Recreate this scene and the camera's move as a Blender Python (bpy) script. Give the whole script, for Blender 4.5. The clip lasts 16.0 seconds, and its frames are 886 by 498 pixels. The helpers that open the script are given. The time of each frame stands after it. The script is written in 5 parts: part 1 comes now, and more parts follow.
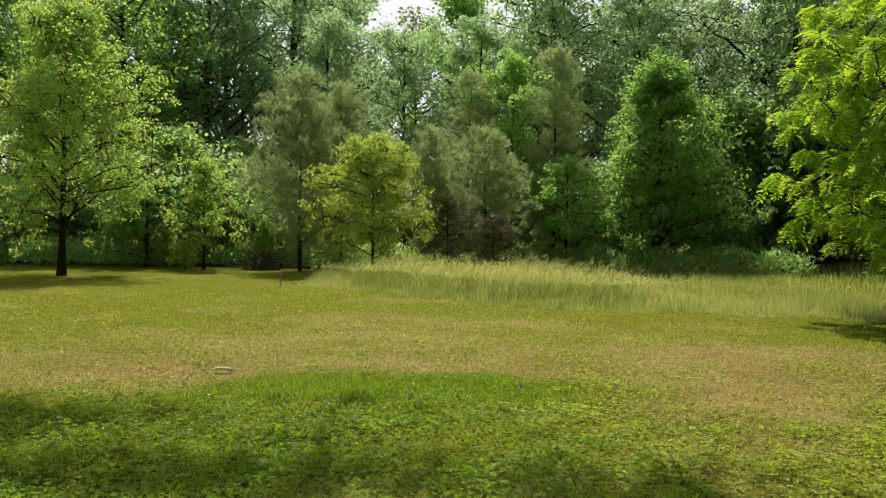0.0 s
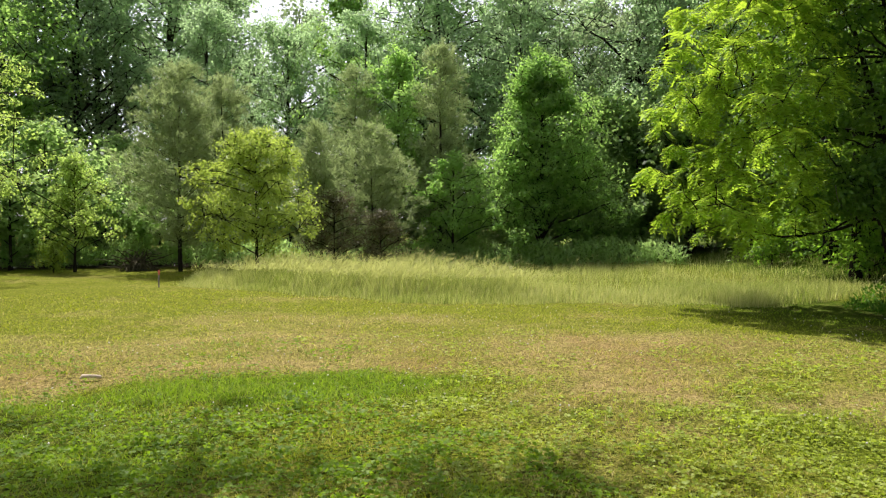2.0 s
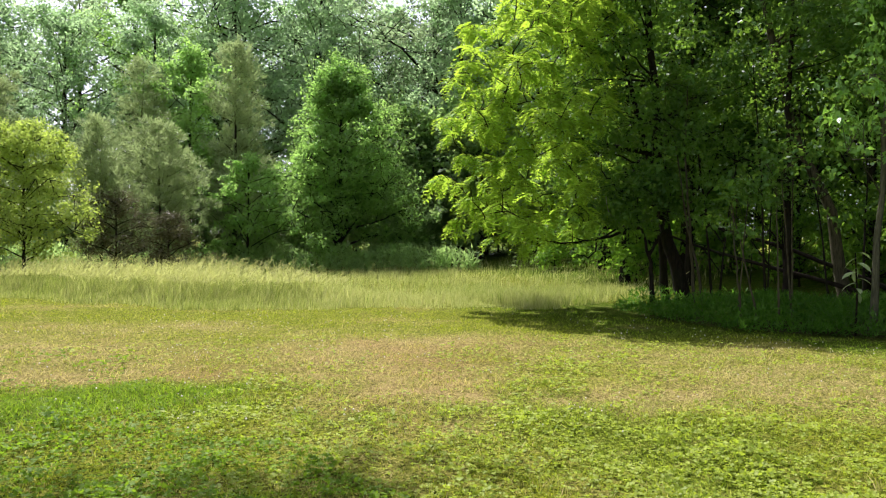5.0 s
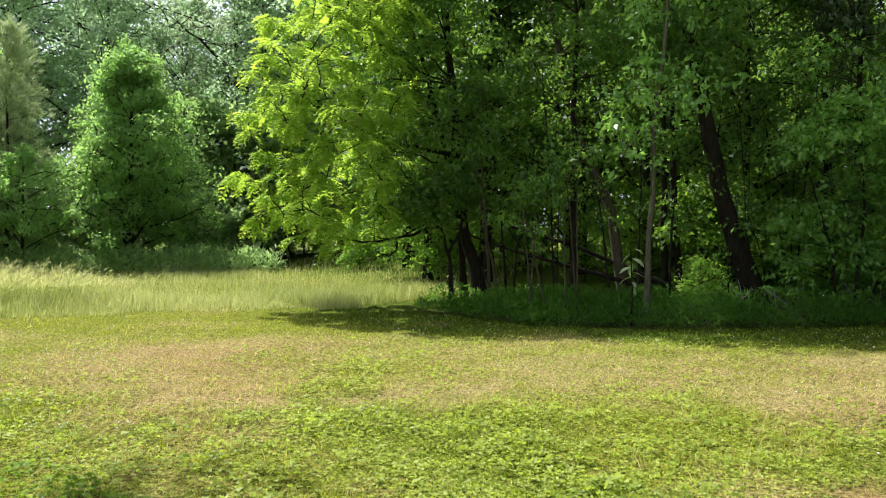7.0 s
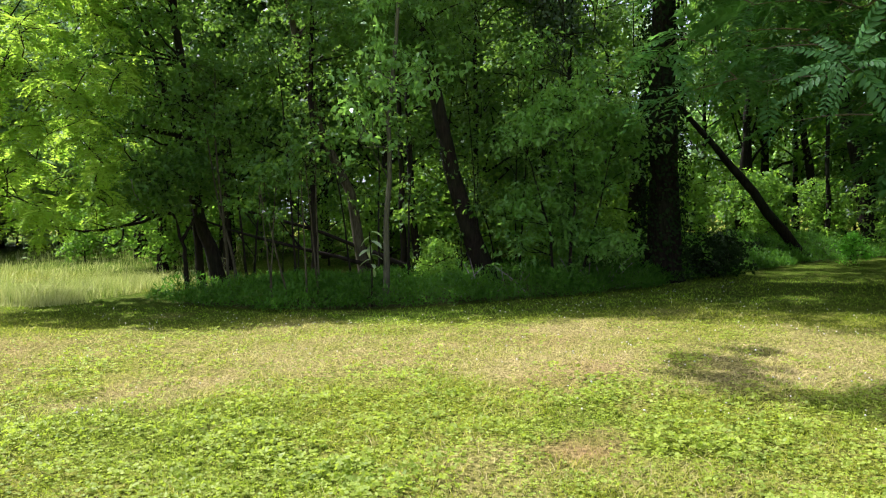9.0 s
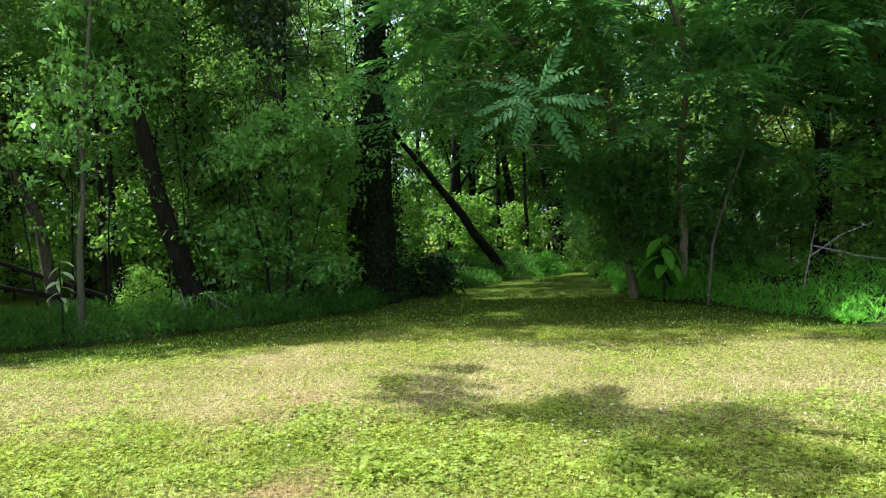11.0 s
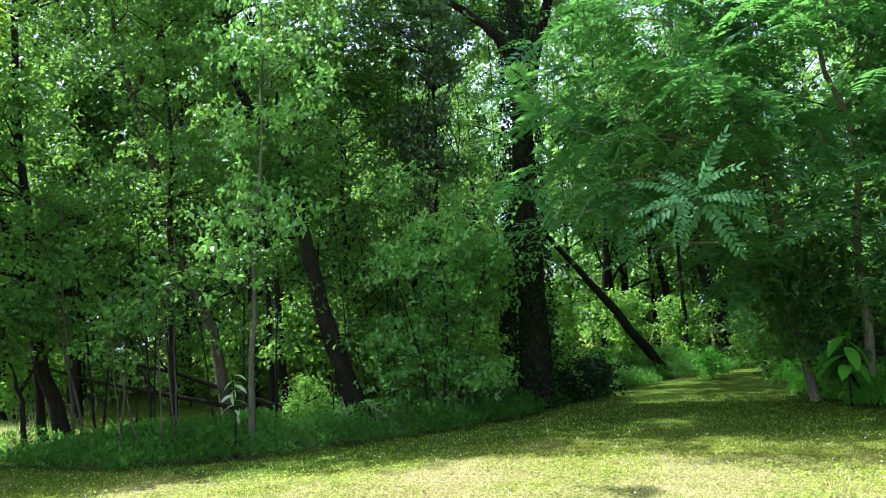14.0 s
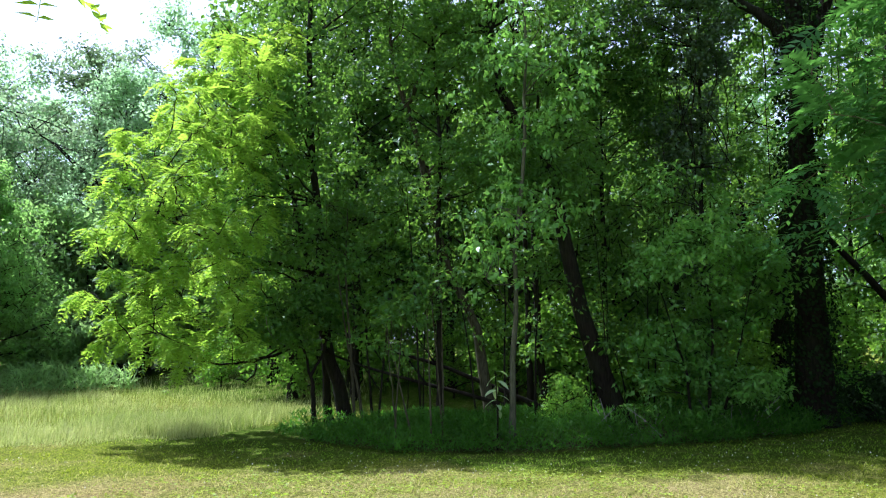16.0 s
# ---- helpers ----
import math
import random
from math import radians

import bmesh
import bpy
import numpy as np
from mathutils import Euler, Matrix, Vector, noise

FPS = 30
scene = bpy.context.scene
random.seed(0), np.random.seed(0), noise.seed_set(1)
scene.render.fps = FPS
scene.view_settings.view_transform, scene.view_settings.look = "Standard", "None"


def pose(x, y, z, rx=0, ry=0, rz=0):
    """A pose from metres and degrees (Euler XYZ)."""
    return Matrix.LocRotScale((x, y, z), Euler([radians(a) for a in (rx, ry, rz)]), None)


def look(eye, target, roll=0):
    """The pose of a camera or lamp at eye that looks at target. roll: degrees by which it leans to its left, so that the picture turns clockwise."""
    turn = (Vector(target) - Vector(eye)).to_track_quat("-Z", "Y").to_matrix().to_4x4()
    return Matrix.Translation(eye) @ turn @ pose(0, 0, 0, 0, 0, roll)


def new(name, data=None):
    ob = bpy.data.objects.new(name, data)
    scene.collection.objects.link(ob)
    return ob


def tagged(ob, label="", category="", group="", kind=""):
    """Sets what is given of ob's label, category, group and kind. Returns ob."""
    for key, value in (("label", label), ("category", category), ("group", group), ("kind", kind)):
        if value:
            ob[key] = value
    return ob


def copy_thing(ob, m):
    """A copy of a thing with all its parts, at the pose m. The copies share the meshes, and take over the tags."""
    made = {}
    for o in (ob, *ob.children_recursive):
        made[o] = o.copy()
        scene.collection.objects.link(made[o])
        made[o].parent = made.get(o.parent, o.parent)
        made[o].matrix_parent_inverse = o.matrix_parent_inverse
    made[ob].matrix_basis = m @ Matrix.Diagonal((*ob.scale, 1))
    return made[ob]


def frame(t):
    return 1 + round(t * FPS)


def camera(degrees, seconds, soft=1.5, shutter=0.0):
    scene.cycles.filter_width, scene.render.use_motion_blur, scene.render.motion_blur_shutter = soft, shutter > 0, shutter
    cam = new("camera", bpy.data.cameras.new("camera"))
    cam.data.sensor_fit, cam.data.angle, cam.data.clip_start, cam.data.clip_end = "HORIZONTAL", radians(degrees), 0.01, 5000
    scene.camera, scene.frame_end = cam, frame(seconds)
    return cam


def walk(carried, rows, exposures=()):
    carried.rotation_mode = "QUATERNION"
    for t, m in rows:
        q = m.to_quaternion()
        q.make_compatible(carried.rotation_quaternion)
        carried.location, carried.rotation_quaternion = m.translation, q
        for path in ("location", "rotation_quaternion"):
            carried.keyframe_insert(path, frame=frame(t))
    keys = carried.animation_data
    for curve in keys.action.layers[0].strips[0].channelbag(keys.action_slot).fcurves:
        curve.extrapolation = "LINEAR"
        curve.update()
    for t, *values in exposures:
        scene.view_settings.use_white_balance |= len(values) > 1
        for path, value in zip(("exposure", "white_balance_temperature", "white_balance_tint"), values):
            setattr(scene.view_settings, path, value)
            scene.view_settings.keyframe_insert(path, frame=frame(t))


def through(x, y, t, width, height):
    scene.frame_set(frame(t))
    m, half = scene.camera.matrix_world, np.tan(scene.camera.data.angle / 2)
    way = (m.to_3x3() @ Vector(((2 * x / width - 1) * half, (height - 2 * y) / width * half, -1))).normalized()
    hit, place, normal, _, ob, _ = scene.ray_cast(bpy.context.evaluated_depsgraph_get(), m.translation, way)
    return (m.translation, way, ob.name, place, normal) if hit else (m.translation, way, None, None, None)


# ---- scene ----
cam = camera(58.89, 16.0, soft=1.2)


def aim(yaw, pitch, roll, x, y, z):
    """Camera pose: yaw clockwise from +y, pitch up, roll, and the place."""
    a, p = radians(yaw), radians(pitch)
    return look((x, y, z), (x + math.sin(a) * math.cos(p), y + math.cos(a) * math.cos(p), z + math.sin(p)), roll)


PATH = [
    (0.0, aim(-0.00, -1.23, 0.72, -0.15, -0.00, 1.56)),
    (0.5, aim(3.10, -1.26, 0.56, -0.12, 0.01, 1.55)),
    (1.0, aim(4.07, -1.38, 0.22, -0.09, 0.03, 1.56)),
    (1.5, aim(5.79, -1.42, 0.02, -0.06, 0.02, 1.55)),
    (2.0, aim(7.98, -1.51, -0.14, -0.04, 0.03, 1.56)),
    (2.5, aim(8.09, -1.52, -0.16, -0.02, 0.03, 1.56)),
    (3.0, aim(11.98, -1.58, -0.01, 0.01, 0.04, 1.56)),
    (3.2, aim(14.41, -1.59, 0.07, 0.03, 0.06, 1.55)),
    (4.2, aim(18.60, -1.35, 0.30, 0.08, 0.05, 1.55)),
    (5.3, aim(23.38, -1.05, 0.56, 0.13, 0.04, 1.54)),
    (5.5, aim(23.91, -1.07, 0.59, 0.16, 0.04, 1.54)),
    (6.0, aim(30.07, -0.94, 0.56, 0.22, 0.07, 1.52)),
    (6.5, aim(33.89, -0.95, 0.58, 0.26, 0.07, 1.52)),
    (7.0, aim(36.29, -0.97, 0.36, 0.30, 0.08, 1.52)),
    (7.5, aim(42.04, -0.95, -0.28, 0.37, 0.09, 1.50)),
    (8.0, aim(48.04, -1.91, -0.63, 0.41, 0.07, 1.51)),
    (8.5, aim(51.52, -2.40, -1.01, 0.44, 0.06, 1.50)),
    (9.0, aim(54.52, -2.13, -0.78, 0.45, 0.03, 1.50)),
    (9.5, aim(60.81, -2.24, -1.54, 0.52, 0.01, 1.49)),
    (10.0, aim(67.75, -2.36, -1.95, 0.59, -0.04, 1.47)),
    (10.2, aim(69.59, -2.36, -1.73, 0.61, -0.05, 1.47)),
    (10.8, aim(73.60, -1.60, -1.60, 0.68, -0.04, 1.50)),
    (11.5, aim(75.20, 0.40, -1.90, 0.77, 0.00, 1.66)),
    (12.3, aim(72.27, 2.57, -2.14, 0.84, 0.07, 1.78)),
    (12.5, aim(71.77, 3.08, -2.13, 0.83, 0.06, 1.80)),
    (13.0, aim(68.90, 4.14, -2.59, 0.81, 0.08, 1.80)),
    (13.5, aim(66.27, 5.69, -2.66, 0.77, 0.09, 1.80)),
    (14.0, aim(64.01, 6.19, -2.97, 0.74, 0.14, 1.80)),
    (14.5, aim(57.09, 6.47, -2.75, 0.70, 0.17, 1.80)),
    (15.0, aim(52.26, 6.64, -2.57, 0.66, 0.19, 1.80)),
    (15.5, aim(47.70, 6.61, -1.10, 0.64, 0.17, 1.82)),
    (16.0, aim(45.49, 6.74, -0.29, 0.60, 0.17, 1.81)),
]

walk(cam, PATH, [(0.0, 0.15, 6550, 18), (1.5, 0.46, 6230, 26), (3.0, 0.62, 6080, 28), (5.5, 0.8, 5780, 31), (9.0, 1.12, 5500, 32), (10.2, 1.24, 5300, 30),
                 (12.5, 1.6, 4950, 24), (14.0, 1.8, 4900, 27), (14.5, 1.75, 4900, 27), (15.0, 1.55, 4900, 27), (15.5, 1.26, 5000, 24), (16.0, 1.02, 5000, 24)])

# ---- daylight ----
SUN_AZ, SUN_EL = -8.0, 57.0
world = bpy.data.worlds.new("world")
scene.world = world
world.use_nodes = True
wn = world.node_tree
sky = wn.nodes.new("ShaderNodeTexSky")
sky.sky_type, sky.sun_disc = "NISHITA", False
sky.sun_elevation, sky.sun_rotation = radians(SUN_EL), radians(SUN_AZ)
sky.dust_density, sky.air_density, sky.ozone_density = 2.0, 1.0, 0.4
background = wn.nodes["Background"]
background.inputs["Strength"].default_value = 0.14
haze = wn.nodes.new("ShaderNodeHueSaturation")
haze.inputs["Saturation"].default_value = 0.3
wn.links.new(sky.outputs[0], haze.inputs["Color"])
wn.links.new(haze.outputs[0], background.inputs["Color"])
lamp = bpy.data.lights.new("sun", "SUN")
lamp.energy, lamp.angle, lamp.color = 4.9, radians(0.6), (1.0, 0.95, 0.86)
sun = new("sun", lamp)
sa, se = radians(SUN_AZ), radians(SUN_EL)
sun.matrix_world = look((60 * math.sin(sa) * math.cos(se), 60 * math.cos(sa) * math.cos(se), 60 * math.sin(se)), (0, 0, 0))


# ---- materials ----
def node(nt, kind, links=None, **values):
    n = nt.nodes.new(kind)
    for key, value in values.items():
        setattr(n, key, value)
    for key, value in (links or {}).items():
        if isinstance(value, bpy.types.NodeSocket):
            nt.links.new(value, n.inputs[key])
        else:
            n.inputs[key].default_value = value
    return n


def blank(name):
    m = bpy.data.materials.new(name)
    m.use_nodes = True
    m.node_tree.nodes.clear()
    return m, m.node_tree


def mix(nt, fac, a, b, blend="MIX"):
    n = node(nt, "ShaderNodeMix", data_type="RGBA", blend_type=blend)
    for i, value in ((0, fac), (6, a), (7, b)):
        if isinstance(value, bpy.types.NodeSocket):
            nt.links.new(value, n.inputs[i])
        else:
            n.inputs[i].default_value = value if i == 0 else (*value, 1)
    return n.outputs[2]


def rng(nt, value, a, b, c=0.0, d=1.0):
    return node(nt, "ShaderNodeMapRange", {0: value, 1: a, 2: b, 3: c, 4: d}).outputs[0]


def leaf_material(name, dark, light, glow, through=0.4, rough=0.5, patch=0.6, gloss=0.14):
    """Leaf blades: each one its own shade, clump-wide drift, light passing through."""
    m, nt = blank(name)
    geo = node(nt, "ShaderNodeNewGeometry")
    info = node(nt, "ShaderNodeObjectInfo")
    place = node(nt, "ShaderNodeTexCoord").outputs["Object"]
    drift = node(nt, "ShaderNodeTexNoise", {"Vector": place, "Scale": patch, "Detail": 2.0}).outputs[0]
    broad = node(nt, "ShaderNodeTexNoise", {"Vector": place, "Scale": patch * 3.2, "Detail": 1.0}).outputs[0]
    sway = node(nt, "ShaderNodeMath", {0: rng(nt, drift, 0.3, 0.7, 0.0, 0.45), 1: rng(nt, broad, 0.3, 0.7, 0.0, 0.3)}, operation="ADD").outputs[0]
    sway = node(nt, "ShaderNodeMath", {0: sway, 1: rng(nt, geo.outputs["Random Per Island"], 0.0, 1.0, 0.0, 0.4)}, operation="ADD", use_clamp=True).outputs[0]
    colour = mix(nt, sway, dark, light)
    shade = rng(nt, info.outputs["Random"], 0.0, 1.0, 0.85, 1.12)
    hsv = node(nt, "ShaderNodeHueSaturation", {"Color": colour, "Value": shade})
    body = node(nt, "ShaderNodeBsdfPrincipled", {"Base Color": hsv.outputs[0], "Roughness": rough})
    body.inputs["Specular IOR Level"].default_value = gloss
    tint = mix(nt, sway, tuple(g * 0.8 for g in glow), tuple(min(1, g * 1.25) for g in glow))
    lit = node(nt, "ShaderNodeBsdfTranslucent", {"Color": tint})
    both = node(nt, "ShaderNodeMixShader", {0: through, 1: body.outputs[0], 2: lit.outputs[0]})
    node(nt, "ShaderNodeOutputMaterial", {0: both.outputs[0]})
    return m


def bark_material(name, dark, light, scale=6.0, moss=0.0):
    m, nt = blank(name)
    place = node(nt, "ShaderNodeTexCoord").outputs["Object"]
    long = node(nt, "ShaderNodeMapping", {"Vector": place, "Scale": (scale, scale, scale * 0.18)})
    ridges = node(nt, "ShaderNodeTexNoise", {"Vector": long.outputs[0], "Scale": 4.0, "Detail": 6.0, "Roughness": 0.65}).outputs[0]
    stains = node(nt, "ShaderNodeTexNoise", {"Vector": place, "Scale": 1.3, "Detail": 3.0}).outputs[0]
    colour = mix(nt, rng(nt, ridges, 0.35, 0.65), dark, light)
    colour = mix(nt, rng(nt, stains, 0.45, 0.7, 0.0, moss), colour, (0.02, 0.03, 0.01))
    bump = node(nt, "ShaderNodeBump", {"Height": ridges, "Strength": 0.7, "Distance": 0.02})
    body = node(nt, "ShaderNodeBsdfPrincipled", {"Base Color": colour, "Roughness": 0.95, "Normal": bump.outputs[0]})
    body.inputs["Specular IOR Level"].default_value = 0.08
    node(nt, "ShaderNodeOutputMaterial", {0: body.outputs[0]})
    return m


def blade_material(name, green, fresh, straw, through=0.35):
    """Grass: the mesh carries how dry each blade is."""
    m, nt = blank(name)
    geo = node(nt, "ShaderNodeNewGeometry").outputs["Random Per Island"]
    dry = node(nt, "ShaderNodeAttribute", attribute_name="dry").outputs["Fac"]
    rust = node(nt, "ShaderNodeAttribute", attribute_name="rust").outputs["Fac"]
    lush = node(nt, "ShaderNodeAttribute", attribute_name="lush").outputs["Fac"]
    alive = mix(nt, lush, mix(nt, geo, green, fresh), mix(nt, geo, (0.13, 0.24, 0.007), (0.28, 0.41, 0.018)))
    colour = mix(nt, dry, alive, mix(nt, rust, straw, (0.39, 0.265, 0.1)))
    body = node(nt, "ShaderNodeBsdfPrincipled", {"Base Color": colour, "Roughness": 0.65})
    body.inputs["Specular IOR Level"].default_value = 0.12
    lit = node(nt, "ShaderNodeBsdfTranslucent", {"Color": mix(nt, 1.0, colour, (1.3, 1.4, 0.8), "MULTIPLY")})
    both = node(nt, "ShaderNodeMixShader", {0: through, 1: body.outputs[0], 2: lit.outputs[0]})
    node(nt, "ShaderNodeOutputMaterial", {0: both.outputs[0]})
    return m


def plain_material(name, colour, rough=0.6, spread=0.15, scale=8.0):
    m, nt = blank(name)
    place = node(nt, "ShaderNodeTexCoord").outputs["Object"]
    grain = node(nt, "ShaderNodeTexNoise", {"Vector": place, "Scale": scale, "Detail": 4.0}).outputs[0]
    low = tuple(c * (1 - spread) for c in colour)
    high = tuple(min(1, c * (1 + spread)) for c in colour)
    bump = node(nt, "ShaderNodeBump", {"Height": grain, "Strength": 0.3, "Distance": 0.01})
    body = node(nt, "ShaderNodeBsdfPrincipled", {"Base Color": mix(nt, rng(nt, grain, 0.3, 0.7), low, high), "Roughness": rough, "Normal": bump.outputs[0]})
    node(nt, "ShaderNodeOutputMaterial", {0: body.outputs[0]})
    return m


def ground_material():
    m, nt = blank("turf")
    place = node(nt, "ShaderNodeTexCoord").outputs["Object"]
    fine = node(nt, "ShaderNodeTexNoise", {"Vector": place, "Scale": 28.0, "Detail": 6.0, "Roughness": 0.7}).outputs[0]
    mid = node(nt, "ShaderNodeTexNoise", {"Vector": place, "Scale": 3.5, "Detail": 6.0, "Roughness": 0.7}).outputs[0]
    dry = node(nt, "ShaderNodeAttribute", attribute_name="dry").outputs["Fac"]
    wet = node(nt, "ShaderNodeAttribute", attribute_name="soil").outputs["Fac"]
    green = mix(nt, rng(nt, fine, 0.38, 0.62), (0.028, 0.044, 0.003), (0.245, 0.285, 0.02))
    lush = node(nt, "ShaderNodeAttribute", attribute_name="lush").outputs["Fac"]
    rust = node(nt, "ShaderNodeAttribute", attribute_name="rust").outputs["Fac"]
    green = mix(nt, lush, green, mix(nt, rng(nt, fine, 0.36, 0.66), (0.022, 0.036, 0.003), (0.11, 0.18, 0.01)))
    straw = mix(nt, rng(nt, fine, 0.38, 0.62), (0.11, 0.092, 0.022), (0.47, 0.39, 0.14))
    straw = mix(nt, rust, straw, mix(nt, rng(nt, fine, 0.38, 0.62), (0.12, 0.075, 0.026), (0.36, 0.24, 0.09)))
    amount = node(nt, "ShaderNodeMath", {0: dry, 1: rng(nt, mid, 0.3, 0.7, -0.35, 0.35)}, operation="ADD", use_clamp=True).outputs[0]
    colour = mix(nt, amount, green, straw)
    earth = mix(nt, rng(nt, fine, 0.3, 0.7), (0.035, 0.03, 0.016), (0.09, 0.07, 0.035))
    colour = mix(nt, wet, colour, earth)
    bump = node(nt, "ShaderNodeBump", {"Height": fine, "Strength": 1.0, "Distance": 0.05})
    body = node(nt, "ShaderNodeBsdfPrincipled", {"Base Color": colour, "Roughness": 0.9, "Normal": bump.outputs[0]})
    body.inputs["Specular IOR Level"].default_value = 0.02
    node(nt, "ShaderNodeOutputMaterial", {0: body.outputs[0]})
    return m


TURF = ground_material()
LAWN = blade_material("lawn_blade", (0.18, 0.23, 0.006), (0.345, 0.385, 0.014), (0.54, 0.46, 0.21), 0.45)
HAY = blade_material("meadow_blade", (0.11, 0.165, 0.025), (0.31, 0.37, 0.08), (0.55, 0.53, 0.26), 0.45)
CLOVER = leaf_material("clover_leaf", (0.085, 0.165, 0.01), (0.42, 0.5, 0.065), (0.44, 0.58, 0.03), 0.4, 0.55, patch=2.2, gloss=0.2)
# weed green, darkened to hold some of the foreground's shade
GROUND_LEAF = leaf_material("shady_ground_leaf", (0.03, 0.09, 0.004), (0.2, 0.32, 0.02), (0.28, 0.48, 0.012), 0.4, 0.6, patch=2.2, gloss=0.15)
BLOSSOM = plain_material("clover_blossom", (0.68, 0.66, 0.5), 0.9)
WEED = leaf_material("weed_leaf", (0.014, 0.05, 0.005), (0.08, 0.2, 0.016), (0.14, 0.36, 0.018), 0.4, patch=1.6)
LUSH = leaf_material("lush_leaf", (0.07, 0.24, 0.012), (0.19, 0.46, 0.03), (0.24, 0.62, 0.03), 0.5)
# lifted and blued so the leaf colour itself carries distance haze
OAK = leaf_material("hazed_oak_leaf", (0.12, 0.205, 0.105), (0.215, 0.325, 0.165), (0.46, 0.68, 0.28), 0.6)
GREY_OAK = leaf_material("pale_oak_leaf", (0.08, 0.13, 0.06), (0.16, 0.23, 0.105), (0.33, 0.46, 0.19), 0.5)
TULIP = leaf_material("tulip_leaf", (0.11, 0.22, 0.06), (0.21, 0.35, 0.095), (0.39, 0.66, 0.12), 0.58)
# pale colour stands in for sun striking a few leaves
SUNSTRUCK = leaf_material("sunstruck_leaf", (0.3, 0.42, 0.16), (0.5, 0.6, 0.3), (0.5, 0.68, 0.2), 0.4, gloss=0.4)
BRIGHT = leaf_material("young_leaf", (0.21, 0.31, 0.055), (0.31, 0.41, 0.08), (0.48, 0.63, 0.08), 0.5)
MAPLE = leaf_material("maple_leaf", (0.17, 0.27, 0.06), (0.28, 0.39, 0.095), (0.47, 0.66, 0.11), 0.58)
WALNUT = leaf_material("walnut_leaf", (0.09, 0.19, 0.013), (0.225, 0.355, 0.04), (0.41, 0.61, 0.033), 0.56, gloss=0.08)
SUMAC = leaf_material("pinnate_leaf", (0.035, 0.115, 0.03), (0.11, 0.25, 0.06), (0.17, 0.4, 0.045), 0.43, gloss=0.15)
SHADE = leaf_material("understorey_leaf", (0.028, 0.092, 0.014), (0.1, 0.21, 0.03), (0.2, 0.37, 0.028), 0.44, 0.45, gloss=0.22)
GLOSSY = leaf_material("glossy_leaf", (0.04, 0.08, 0.025), (0.09, 0.15, 0.045), (0.1, 0.22, 0.03), 0.25, 0.35, gloss=0.5)
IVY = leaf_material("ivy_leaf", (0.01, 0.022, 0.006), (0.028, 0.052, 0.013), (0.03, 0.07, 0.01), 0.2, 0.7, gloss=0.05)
BROAD = leaf_material("broad_leaf", (0.045, 0.145, 0.02), (0.2, 0.4, 0.055), (0.3, 0.58, 0.06), 0.42, 0.4, gloss=0.4)
NEEDLE = leaf_material("pine_needle", (0.18, 0.25, 0.09), (0.31, 0.39, 0.16), (0.4, 0.52, 0.18), 0.42)
# brighter, yellower leaf colour standing in for sun on foliage
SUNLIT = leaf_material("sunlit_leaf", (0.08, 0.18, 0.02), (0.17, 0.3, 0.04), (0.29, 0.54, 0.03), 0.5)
BRUSH_LEAF = leaf_material("brush_leaf", (0.09, 0.17, 0.06), (0.22, 0.34, 0.11), (0.42, 0.64, 0.16), 0.58)
CEDAR = leaf_material("cedar_spray", (0.12, 0.115, 0.045), (0.22, 0.215, 0.1), (0.2, 0.2, 0.07), 0.3)
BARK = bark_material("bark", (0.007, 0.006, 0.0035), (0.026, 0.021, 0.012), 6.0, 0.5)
BROWN_BARK = bark_material("brown_bark", (0.032, 0.03, 0.014), (0.098, 0.09, 0.046), 8.0, 0.35)
PALE_BARK = bark_material("pale_bark", (0.05, 0.052, 0.027), (0.13, 0.13, 0.072), 10.0, 0.4)
TAN_BARK = bark_material("tan_bark", (0.1, 0.085, 0.042), (0.25, 0.21, 0.115), 9.0, 0.3)
DEAD_WOOD = bark_material("dead_wood", (0.16, 0.13, 0.11), (0.36, 0.32, 0.28), 9.0)


# ---- tools for shapes ----
def hashed(ix, iy, seed):
    h = (ix.astype(np.int64) * 374761393 + iy.astype(np.int64) * 668265263 + seed * 1442695041) & 0x7FFFFFFF
    h = ((h ^ (h >> 13)) * 1274126177) & 0x7FFFFFFF
    return ((h ^ (h >> 16)) & 0xFFFF) / 65535.0


def grain(x, y, size, seed=0):
    """Smooth value noise, 0 to 1, with features of that size in metres."""
    u, v = np.asarray(x, float) / size, np.asarray(y, float) / size
    iu, iv = np.floor(u), np.floor(v)
    fu, fv = u - iu, v - iv
    fu, fv = fu * fu * (3 - 2 * fu), fv * fv * (3 - 2 * fv)
    a, b = hashed(iu, iv, seed), hashed(iu + 1, iv, seed)
    c, d = hashed(iu, iv + 1, seed), hashed(iu + 1, iv + 1, seed)
    return (a * (1 - fu) + b * fu) * (1 - fv) + (c * (1 - fu) + d * fu) * fv


def ramp(v, a, b):
    s = np.clip((v - a) / (b - a), 0, 1)
    return s * s * (3 - 2 * s)


BED = [(9.8, 13.6), (9.25, 12.1), (9.25, 10.4), (10.0, 8.9), (11.3, 7.9), (13.1, 7.1), (15.6, 6.2), (19.0, 6.0), (23.5, 5.3), (28.5, 4.2), (33.0, 2.6)]
BANK = [(36.0, 2.4), (33.0, 2.2), (26.0, 1.6), (20.4, 0.9), (18.4, 0.2), (16.8, -1.2), (14.1, -2.5), (11.5, -4.6), (9.0, -8.0)]


